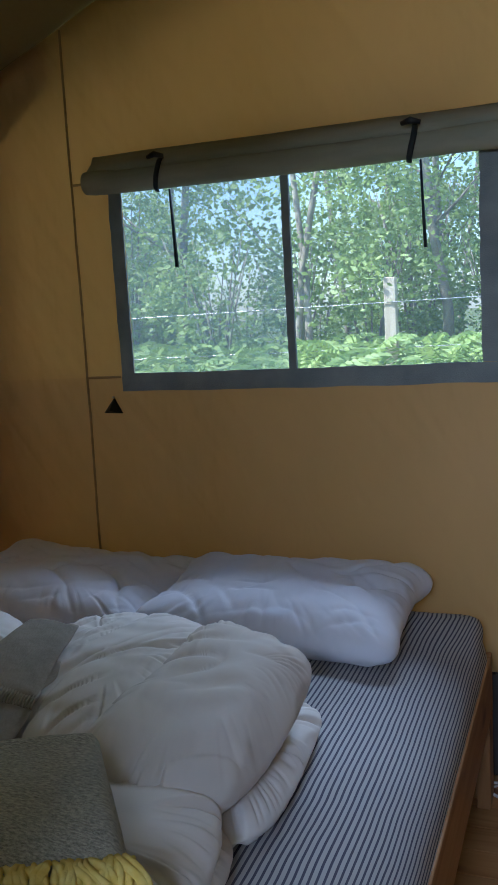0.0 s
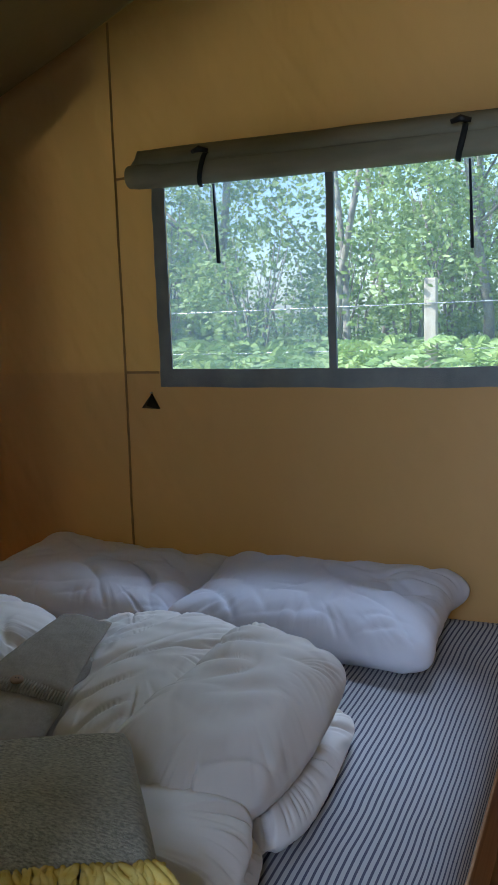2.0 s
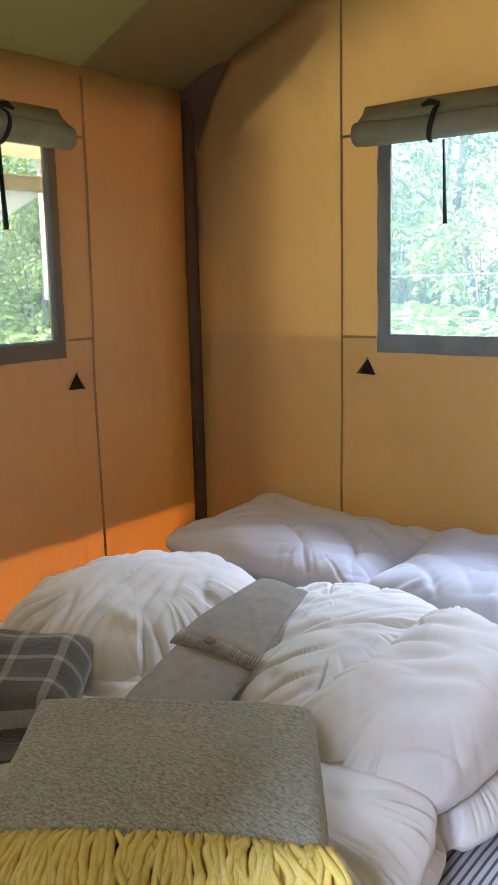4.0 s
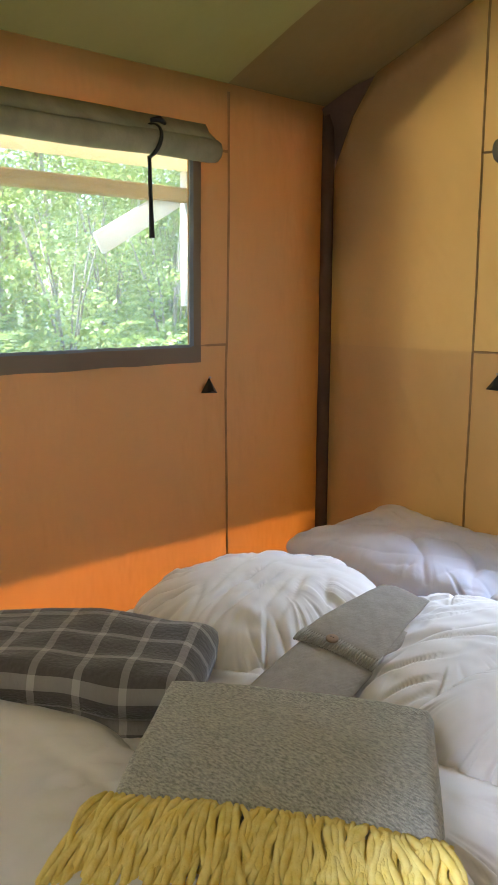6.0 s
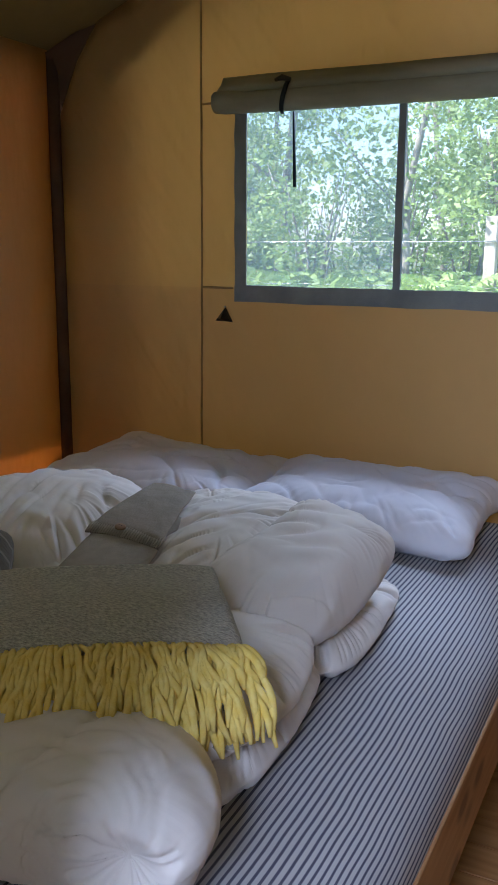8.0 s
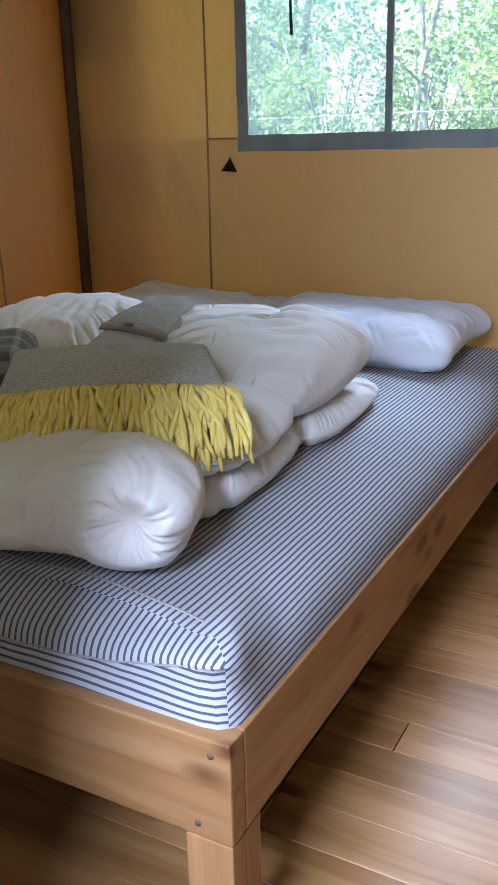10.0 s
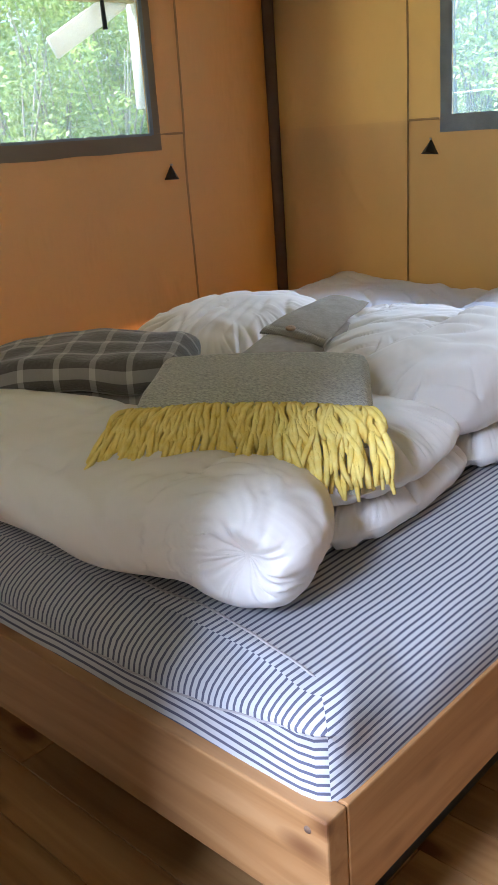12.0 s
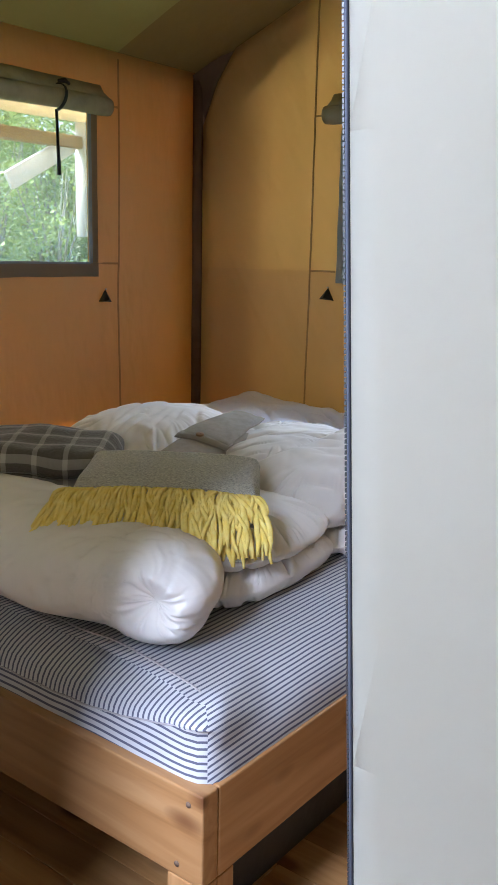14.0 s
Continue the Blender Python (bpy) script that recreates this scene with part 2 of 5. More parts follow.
def stripe_material():
    m = material("striped_ticking", (0.8, 0.8, 0.8), 0.9)
    b = m.node_tree.nodes["Principled BSDF"]
    uv = node(m, "ShaderNodeUVMap")
    uv.uv_map = "weave"
    sep = node(m, "ShaderNodeSeparateXYZ")
    link(m, uv.outputs[0], sep.inputs[0])
    nz = node(m, "ShaderNodeTexNoise", Scale=4.0, Detail=2)
    link(m, uv.outputs[0], nz.inputs["Vector"])
    wob = node(m, "ShaderNodeMath"); wob.operation = "MULTIPLY_ADD"
    wob.inputs[1].default_value = 0.012
    link(m, nz.outputs["Fac"], wob.inputs[0]); link(m, sep.outputs[0], wob.inputs[2])
    div = node(m, "ShaderNodeMath"); div.operation = "DIVIDE"; div.inputs[1].default_value = 0.0138
    fr = node(m, "ShaderNodeMath"); fr.operation = "FRACT"
    link(m, wob.outputs[0], div.inputs[0]); link(m, div.outputs[0], fr.inputs[0])
    ramp = node(m, "ShaderNodeValToRGB")
    e = ramp.color_ramp.elements
    e[0].position, e[0].color = 0.0, (0.085, 0.085, 0.125, 1)
    e[1].position, e[1].color = 0.32, (0.085, 0.085, 0.125, 1)
    a = e.new(0.38); a.color = (0.47, 0.46, 0.46, 1)
    c = e.new(0.95); c.color = (0.47, 0.46, 0.46, 1)
    d = e.new(1.0); d.color = (0.085, 0.085, 0.125, 1)
    link(m, fr.outputs[0], ramp.inputs["Fac"]); link(m, ramp.outputs["Color"], b.inputs["Base Color"])
    n2 = node(m, "ShaderNodeTexNoise", Scale=8.0, Detail=5)
    link(m, uv.outputs[0], n2.inputs["Vector"])
    bp = node(m, "ShaderNodeBump", Strength=0.25, Distance=0.02)
    link(m, n2.outputs["Fac"], bp.inputs["Height"]); link(m, bp.outputs[0], b.inputs["Normal"])
    return m


M_STRIPE = stripe_material()


def plaid_material():
    m = material("plaid_wool", (0.1, 0.1, 0.1), 1.0)
    b = m.node_tree.nodes["Principled BSDF"]
    b.inputs["Sheen Weight"].default_value = 0.4
    uv = node(m, "ShaderNodeUVMap"); uv.uv_map = "weave"
    sep = node(m, "ShaderNodeSeparateXYZ")
    link(m, uv.outputs[0], sep.inputs[0])
    lines = []
    for k, period in ((0, 0.086), (1, 0.080)):
        div = node(m, "ShaderNodeMath"); div.operation = "DIVIDE"; div.inputs[1].default_value = period
        fr = node(m, "ShaderNodeMath"); fr.operation = "FRACT"
        lt = node(m, "ShaderNodeMath"); lt.operation = "LESS_THAN"; lt.inputs[1].default_value = 0.17
        link(m, sep.outputs[k], div.inputs[0]); link(m, div.outputs[0], fr.inputs[0]); link(m, fr.outputs[0], lt.inputs[0])
        lines.append(lt)
    addn = node(m, "ShaderNodeMath"); addn.operation = "ADD"
    link(m, lines[0].outputs[0], addn.inputs[0]); link(m, lines[1].outputs[0], addn.inputs[1])
    half = node(m, "ShaderNodeMath"); half.operation = "MULTIPLY"; half.inputs[1].default_value = 0.5
    link(m, addn.outputs[0], half.inputs[0])
    nz = node(m, "ShaderNodeTexNoise", Scale=120.0, Detail=3)
    link(m, uv.outputs[0], nz.inputs["Vector"])
    base = node(m, "ShaderNodeMixRGB"); base.inputs[1].default_value = (0.060, 0.052, 0.045, 1); base.inputs[2].default_value = (0.13, 0.115, 0.10, 1)
    link(m, nz.outputs["Fac"], base.inputs[0])
    mx = node(m, "ShaderNodeMixRGB"); mx.inputs[2].default_value = (0.46, 0.43, 0.38, 1)
    link(m, half.outputs[0], mx.inputs[0]); link(m, base.outputs[0], mx.inputs[1]); link(m, mx.outputs[0], b.inputs["Base Color"])
    bp = node(m, "ShaderNodeBump", Strength=0.6, Distance=0.004)
    link(m, nz.outputs["Fac"], bp.inputs["Height"]); link(m, bp.outputs[0], b.inputs["Normal"])
    return m


M_PLAID = plaid_material()
M_DARKYARN = material("dark_grey_yarn", (0.06, 0.055, 0.05), 0.95)
M_BARK = material("pale_bark", (0.30, 0.26, 0.20), 0.95)
varied(M_BARK, (0.20, 0.17, 0.13), (0.42, 0.38, 0.31), 8, (1, 1, 0.3), bump=0.6, bump_scale=20)
M_POSTWOOD = material("weathered_post", (0.55, 0.47, 0.36), 0.9)
varied(M_POSTWOOD, (0.45, 0.38, 0.28), (0.62, 0.54, 0.42), 10, (1, 1, 0.2), bump=0.4, bump_scale=30)


def leaf_material(name, c1, c2):
    m = material(name, c1, 0.55)
    b = m.node_tree.nodes["Principled BSDF"]
    ge = node(m, "ShaderNodeNewGeometry")
    ramp = node(m, "ShaderNodeValToRGB")
    ramp.color_ramp.elements[0].color, ramp.color_ramp.elements[1].color = (*c1, 1), (*c2, 1)
    link(m, ge.outputs["Random Per Island"], ramp.inputs["Fac"]); link(m, ramp.outputs["Color"], b.inputs["Base Color"])
    tr = node(m, "ShaderNodeBsdfTranslucent", Color=(0.50, 0.66, 0.20, 1))
    mix = node(m, "ShaderNodeMixShader", Fac=0.32)
    link(m, b.outputs[0], mix.inputs[1]); link(m, tr.outputs[0], mix.inputs[2])
    link(m, mix.outputs[0], m.node_tree.nodes["Material Output"].inputs["Surface"])
    return m


M_LEAF = leaf_material("leaves", (0.10, 0.16, 0.035), (0.46, 0.56, 0.22))
M_FERN = leaf_material("ferns", (0.14, 0.23, 0.05), (0.36, 0.46, 0.15))
M_GROUND = material("woodland_ground", (0.08, 0.10, 0.03), 1.0)
varied(M_GROUND, (0.06, 0.05, 0.03), (0.10, 0.16, 0.04), 1.2, bump=0.6, bump_scale=6)

# ---- mesh helpers ----


def mesh_object(name, bm, mat, smooth=True):
    me = bpy.data.meshes.new(name)
    bmesh.ops.recalc_face_normals(bm, faces=bm.faces)
    bm.to_mesh(me)
    bm.free()
    for m in (mat if isinstance(mat, (list, tuple)) else [mat]):
        me.materials.append(m)
    if smooth:
        me.polygons.foreach_set("use_smooth", [True] * len(me.polygons))
    return new(name, me)


def part(name, bm, mat, parent, label="", smooth=True):
    ob = mesh_object(name, bm, mat, smooth)
    ob.parent = parent
    if label:
        ob["label"] = label
    return ob


def box_bm(x0, x1, y0, y1, z0, z1, bevel=0.0, segments=1, bm=None):
    own = bm or bmesh.new()
    r = bmesh.ops.create_cube(own, size=1.0, matrix=Matrix.Translation(((x0 + x1) / 2, (y0 + y1) / 2, (z0 + z1) / 2)) @ Matrix.Diagonal((abs(x1 - x0), abs(y1 - y0), abs(z1 - z0), 1)))
    if bevel:
        edges = list({e for v in r["verts"] for e in v.link_edges})
        bmesh.ops.bevel(own, geom=edges, offset=bevel, segments=segments, profile=0.5, affect="EDGES")
    return own


def tube_bm(points, radius, sides=8, bm=None, taper=None, flat=1.0):
    """A round bar swept along points, closed at the ends."""
    own = bm or bmesh.new()
    pts = [Vector(p) for p in points]
    rings = []
    side = None
    for i, p in enumerate(pts):
        d = (pts[min(i + 1, len(pts) - 1)] - pts[max(i - 1, 0)]).normalized()
        if side is None:
            side = d.cross(Vector((0, 0, 1)) if abs(d.z) < 0.9 else Vector((1, 0, 0))).normalized()
        side = (side - d * side.dot(d)).normalized()
        up = d.cross(side)
        r = radius * (taper[i] if taper else 1.0)
        rings.append([own.verts.new(p + (side * math.cos(a) + up * math.sin(a) * flat) * r) for a in (2 * math.pi * k / sides for k in range(sides))])
    for a, b in zip(rings, rings[1:]):
        for k in range(sides):
            own.faces.new((a[k], a[(k + 1) % sides], b[(k + 1) % sides], b[k]))
    own.faces.new(rings[0][::-1])
    own.faces.new(rings[-1])
    return own


def cloth_wall(name, us, vs, keep, place, thickness, inward, mats, which):
    """A canvas sheet on a grid: us, vs the grid lines, keep(u, v) which cells stay, place(u, v) the point in space, which(u, v) the material."""
    bm = bmesh.new()
    verts = {}
    for i in range(len(us) - 1):
        for j in range(len(vs) - 1):
            uc, vc = (us[i] + us[i + 1]) / 2, (vs[j] + vs[j + 1]) / 2
            if not keep(uc, vc):
                continue
            q = []
            for a, b in ((i, j), (i + 1, j), (i + 1, j + 1), (i, j + 1)):
                if (a, b) not in verts:
                    verts[a, b] = bm.verts.new(place(us[a], vs[b]))
                q.append(verts[a, b])
            f = bm.faces.new(q)
            f.material_index = which(uc, vc)
    bmesh.ops.remove_doubles(bm, verts=bm.verts, dist=0.0005)
    bm.normal_update()
    up = Vector(inward)
    for f in bm.faces:
        if f.normal.dot(up) < 0:
            f.normal_flip()
    bmesh.ops.solidify(bm, geom=list(bm.faces), thickness=thickness)
    return mesh_object(name, bm, mats)


def lines(*breaks, step=0.12):
    out = []
    for a, b in zip(breaks, breaks[1:]):
        n = max(1, round((b - a) / step))
        out += [a + (b - a) * k / n for k in range(n)]
    return out + [breaks[-1]]


# ---- the tent: walls, roof, floor ----
YB, XL, XR, YF = 2.43, -2.145, 3.3, -2.1
RIDGE_X, SLOPE, EAVE = 0.6, 0.42, 2.265


def roof_z(x):
    return EAVE + 0.02 + SLOPE * (x - XL) if x < RIDGE_X else EAVE + 0.02 + SLOPE * (RIDGE_X - XL) - SLOPE * (x - RIDGE_X)


def back_top(x):
    """The upper edge of the back canvas, cut away at the corner."""
    if x < -1.91:
        t = (x + 2.12) / 0.21
        return 2.022 + 0.363 * (1 - (1 - max(t, 0)) ** 1.35)
    return roof_z(x) + 0.002


def slack(a, b, amount=0.014):
    return amount * noise.noise((a * 1.7, b * 1.3, 3.1)) + 0.004 * noise.noise((a * 6 + b * 5, b * 1.5 - a, 1.7))


W1 = (-1.245, -0.02, 1.365, 2.03)
W2 = (0.47, 1.69, 1.372, 2.03)


def back_place(u, v):
    if v <= 2.0:
        z = v
    else:
        z = 2.0 + (v - 2.0) * (back_top(u) - 2.0)
    edge = min(abs(u - W1[0]), abs(u - W1[1]), 0.15) / 0.15 if W1[2] - 0.1 < v < 2.05 else 1
    return (u, YB + slack(u, z) * (0.2 + 0.8 * edge), z)


wall_back = cloth_wall("wall_back", lines(-2.12, -1.91, W1[0], W1[1], 0.185, XR), lines(0.345, 1.358, W1[2], 2.0, step=0.13) + [2.03, 2.3, 2.5, 2.7, 2.85, 3.0],
                       lambda u, v: not (W1[0] < u < W1[1] and W1[2] < v < 2.03), back_place, 0.004, (0, -1, 0), [M_WALL, M_WALL2],
                       lambda u, v: 1 if v < 1.36 else 0)
tagged(wall_back, "tan cotton tent wall with rolled-up window", "tent wall", kind="structure")


def left_place(u, v):
    edge = min(abs(u - W2[0]), abs(u - W2[1]), 0.15) / 0.15 if W2[2] - 0.1 < v < 2.1 else 1
    return (XL + slack(u + 7, v) * (0.2 + 0.8 * edge), u, v)


wall_left = cloth_wall("wall_left", lines(YF, -0.3, W2[0], W2[1], 1.87, 2.405, step=0.2), lines(0.345, 1.358, W2[2], W2[3], EAVE + 0.03, step=0.13),
                       lambda u, v: not (W2[0] < u < W2[1] and W2[2] < v < W2[3]), left_place, 0.004, (1, 0, 0), [M_LEFT], lambda u, v: 0)
tagged(wall_left, "orange-tan cotton tent wall glowing low in sunlight", "tent wall", kind="structure")
wall_right = cloth_wall("wall_right", lines(YF, YB, step=0.4), lines(0.0, EAVE), lambda u, v: True, lambda u, v: (XR, u, v), 0.004, (-1, 0, 0), [M_WALL2], lambda u, v: 0)
tagged(wall_right, "plain tan cotton tent wall", "tent wall", kind="structure")
wall_front = cloth_wall("wall_front", lines(XL, -1.5, 0.6, XR, step=0.4), [0.0, 0.7, 1.4, 2.5, 2.75, 3.0],
                        lambda u, v: not (-1.5 < u < 0.6 and v < 2.5), lambda u, v: (u, YF, min(v, roof_z(u)) if v <= 2.5 else max(min(2.5, roof_z(u)), min(2.5, roof_z(u)) + (v - 2.5) / 0.5 * (roof_z(u) - min(2.5, roof_z(u))))), 0.004, (0, 1, 0), [M_DOOR], lambda u, v: 0)
tagged(wall_front, "beige tent front with its wide doorway open", "tent wall", kind="structure")
# unseen front and back overhangs added to shade the floor and the wall's top
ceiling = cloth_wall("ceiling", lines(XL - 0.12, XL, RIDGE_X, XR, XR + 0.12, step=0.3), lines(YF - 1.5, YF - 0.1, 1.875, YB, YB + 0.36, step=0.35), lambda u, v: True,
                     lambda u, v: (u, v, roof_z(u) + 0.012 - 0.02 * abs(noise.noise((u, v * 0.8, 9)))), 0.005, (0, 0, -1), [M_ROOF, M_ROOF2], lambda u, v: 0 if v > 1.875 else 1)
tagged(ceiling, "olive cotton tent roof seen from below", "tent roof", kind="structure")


def seam(name, a, b, width, normal, parent, mat=M_SEAM, proud=0.0025):
    """A flat sewn strip from a to b, lying just proud of the canvas."""
    a, b, n = Vector(a), Vector(b), Vector(normal)
    d = (b - a).normalized()
    s = d.cross(n).normalized() * width / 2
    bm = bmesh.new()
    steps = max(2, round((b - a).length / 0.12))
    rows = []
    for k in range(steps + 1):
        p = a.lerp(b, k / steps)
        if abs(n.y) > 0.5:
            p.y = YB + slack(p.x, p.z) - 0.004
        elif abs(n.x) > 0.5:
            p.x = XL + slack(p.y + 7, p.z) + 0.004
        rows.append([bm.verts.new(p + s), bm.verts.new(p + n * proud), bm.verts.new(p - s)])
    for r, q in zip(rows, rows[1:]):
        bm.faces.new((r[0], r[1], q[1], q[0]))
        bm.faces.new((r[1], r[2], q[2], q[1]))
    ob = part(name, bm, mat, parent)
    return ob


for x, top in ((-1.44, back_top(-1.44)), (0.185, back_top(0.185))):
    seam("seam", (x, YB, 0.36), (x, YB, top - 0.01), 0.010, (0, -1, 0), wall_back)
for z in (1.358, 2.045):
    seam("seam", (0.045, YB, z), (0.185, YB, z), 0.009, (0, -1, 0), wall_back)
    seam("seam", (-1.44, YB, z), (-1.30, YB, z), 0.009, (0, -1, 0), wall_back)
seam("seam", (XL, 1.875, 0.36), (XL, 1.875, EAVE), 0.012, (1, 0, 0), wall_left)
for z in (1.372, 2.06):
    seam("seam", (XL, 1.75, z), (XL, 1.875, z), 0.009, (1, 0, 0), wall_left)

# unseen sheet added behind the back wall, to cast soft shade on its left end
outer = cloth_wall("corner_shade_sheet", lines(XL - 0.06, -1.70, step=0.08), lines(0.1, 1.2, 2.3, step=0.2), lambda u, v: True,
                   lambda u, v: (u, YB + 0.20 + 0.012 * noise.noise((u * 6, v * 2, 1)), v), 0.004, (0, -1, 0), [M_WALL2], lambda u, v: 0)
tagged(outer, "added tan canvas sheet that shades the back wall's corner", "tent wall", kind="structure")

# dark corner webbing and the gusset over it
bm = bmesh.new()
tube_bm([(-2.128, 2.412, 0.0), (-2.128, 2.412, 2.27)], 0.026, 8, bm)
corner = mesh_object("corner_trim", bm, M_BROWN)
tagged(corner, "dark brown canvas strip down the tent corner", "corner strip", kind="structure")
bm = bmesh.new()
f = bm.faces.new([bm.verts.new((x, YB + 0.03, z)) for x, z in ((-2.2, 1.7), (-1.98, 1.7), (-1.85, 2.15), (-1.5, 2.4), (-1.5, 2.7), (-2.2, 2.42))])
bmesh.ops.solidify(bm, geom=[f], thickness=0.004)
f = bm.faces.new([bm.verts.new((x, y, z)) for x, y, z in ((-2.135, 2.375, 2.278), (-2.11, YB + 0.02, 2.06), (-1.92, YB + 0.02, 2.40), (-2.02, 2.385, roof_z(-2.02) - 0.006))])
part("gusset", bm, M_BROWN, corner)

skirt = mesh_object("skirt_back", box_bm(XL, XR, YB - 0.012, YB + 0.012, 0, 0.352, 0.003), M_SKIRT, False)
tagged(skirt, "dark grey vinyl skirt at the foot of the tent wall", "wall skirt", kind="structure")
skirt = mesh_object("skirt_side", box_bm(XL - 0.012, XL + 0.012, YF, YB - 0.014, 0, 0.352, 0.003), M_SKIRT, False)
tagged(skirt, "dark grey vinyl skirt at the foot of the tent wall", "wall skirt", kind="structure")

# partition with the open bedroom doorway
YP = -0.38
EDGE = 0.497


def flap_edge(z):
    """The slanting free edge of the flap that is held aside."""
    return 0.055 - 0.18 * (2.2 - z)


bm = bmesh.new()
rows = []
for k in range(23):
    z = 0.03 + k * (roof_z(0.44) - 0.06) / 22
    row = []
    for j in range(25):
        x0 = EDGE + 0.06 * (1.25 - z)
        x = x0 + (XR - x0) * (j / 24) ** 1.4
        row.append(bm.verts.new((x, YP + 0.010 * noise.noise((x * 2.2, z * 0.5, 4)) * min(1, (x - EDGE) * 6), min(z, roof_z(x) - 0.02))))
    rows.append(row)
for a, b in zip(rows, rows[1:]):
    for j in range(24):
        bm.faces.new((a[j], a[j + 1], b[j + 1], b[j]))
bmesh.ops.solidify(bm, geom=list(bm.faces), thickness=0.004)
partition = mesh_object("partition_right", bm, M_DOOR)
tagged(partition, "pale beige cotton tent partition beside the doorway", "tent partition", kind="structure")
zt = [(EDGE + 0.06 * (1.25 - z) - 0.002, YP, z) for z in (0.03, 1.0, 2.0, roof_z(0.44) - 0.03)]
part("zip_tape", tube_bm(zt, 0.0035, 8, flat=0.6), material("dark_zip_tape", (0.03, 0.035, 0.05), 0.8), partition, "dark navy zip tape")
bm = bmesh.new()
for k in range(560):
    z = 0.05 + k * 0.0052
    if z < 2.9:
        x = EDGE + 0.06 * (1.25 - z) - 0.0065
        box_bm(x, x + 0.002, YP - 0.0018, YP + 0.0018, z, z + 0.004, bm=bm)
tagged(part("zip_teeth", bm, M_BLACK, partition, "small black zip teeth", False), kind="stuff")

bm = bmesh.new()
rows = []
for k in range(23):
    z = 0.03 + k * 2.7 / 22
    row = []
    for j in range(31):
        x0 = flap_edge(z)
        x = x0 + (XL + 0.02 - x0) * (j / 30) ** 1.3
        row.append(bm.verts.new((x, YP - 0.03 + 0.03 * math.sin((x - x0) * 34 + z) * math.exp(-(x0 - x) * 2.0), min(z, roof_z(x) - 0.02))))
    rows.append(row)
for a, b in zip(rows, rows[1:]):
    for j in range(30):
        bm.faces.new((a[j], a[j + 1], b[j + 1], b[j]))
bmesh.ops.solidify(bm, geom=list(bm.faces), thickness=0.004)
partition = mesh_object("partition_left", bm, M_FLAP)
tagged(partition, "pale beige cotton door flap drawn aside", "tent partition", kind="structure")

# ---- windows ----


def window(name, to_world, u0, u1, z0, z1, mull, side_w, label, hazy_first, border=None):
    """A film window with a webbing border. to_world(u, d, z): d metres into the room."""
    border = border or M_GREY
    root = tagged(new(name), label, "tent window", kind="structure")

    def slab(nm, a0, a1, b0, b1, d0, d1, mat, lab="", wav=0.0):
        bm = bmesh.new()
        n = max(2, round(max(a1 - a0, b1 - b0) / 0.06))
        horiz = (a1 - a0) > (b1 - b0)
        rows = []
        for k in range(n + 1):
            t = k / n
            w = wav * noise.noise((t * 9 + a0, b0, 2))
            if horiz:
                u = a0 + (a1 - a0) * t
                ring = [(u, d0, b0 + w), (u, d1, b0 + w), (u, d1, b1 + w * 0.6), (u, d0, b1 + w * 0.6)]
            else:
                z = b0 + (b1 - b0) * t
                ring = [(a0 + w, d0, z), (a0 + w, d1, z), (a1 + w * 0.6, d1, z), (a1 + w * 0.6, d0, z)]
            rows.append([bm.verts.new(to_world(*p)) for p in ring])
        for r, q in zip(rows, rows[1:]):
            for k in range(4):
                bm.faces.new((r[k], r[(k + 1) % 4], q[(k + 1) % 4], q[k]))
        bm.faces.new(rows[0][::-1]); bm.faces.new(rows[-1])
        return part(nm, bm, mat, root, lab, False)

    lo, ro = side_w
    slab("window_border", u0 - lo, u1 + ro, z0 - 0.060, z0 + 0.004, 0.006, 0.012, border, "webbing border", 0.004)
    slab("window_border", u0 - lo, u0 + 0.004, z0 + 0.005, z1 + 0.08, 0.006, 0.012, border, "", 0.004)
    slab("window_border", u1 - 0.004, u1 + ro, z0 + 0.005, z1 + 0.08, 0.006, 0.012, border, "", 0.004)
    if border is not M_GREY:
        slab("zip_strip", u1 - 0.008, u1 + 0.010, z0, z1 + 0.05, 0.0125, 0.017, M_GREY, "dark zip strip", 0.003)
        slab("zip_strip", u0 - 0.01, u1, z0 - 0.004, z0 + 0.006, 0.0125, 0.016, M_GREY, "dark zip strip", 0.002)
    if mull is not None:
        slab("zip_strip", mull - 0.013, mull + 0.013, z0 + 0.003, z1 + 0.02, -0.004, 0.010, M_GREY, "dark zip strip", 0.002)
        p1 = slab("pane", u0 - 0.01, mull - 0.01, z0 - 0.01, z1 + 0.02, -0.008, -0.006, M_FILM2 if hazy_first else M_FILM, "hazy clear film pane")
        p2 = slab("pane", mull + 0.01, u1 + 0.01, z0 - 0.01, z1 + 0.02, -0.008, -0.006, M_FILM, "clear film pane")
        p1.visible_shadow = p2.visible_shadow = False
    else:
        p1 = slab("pane", u0 - 0.01, u1 + 0.01, z0 - 0.01, z1 + 0.02, -0.008, -0.006, M_FILM3, "hazy clear film pane")
        p1.visible_shadow = False
    return root


def back_world(u, d, z):
    return Vector((u, YB - d, z))


def side_world(u, d, z):
    return Vector((XL + d, u, z))


window("window_1", back_world, *W1, -0.642, (0.045, 0.062), "wide clear film window with grey-green webbing border", True)
window("window_2", side_world, *W2, None, (0.05, 0.048), "hazy clear film window in the tent side", True, M_GREY2)


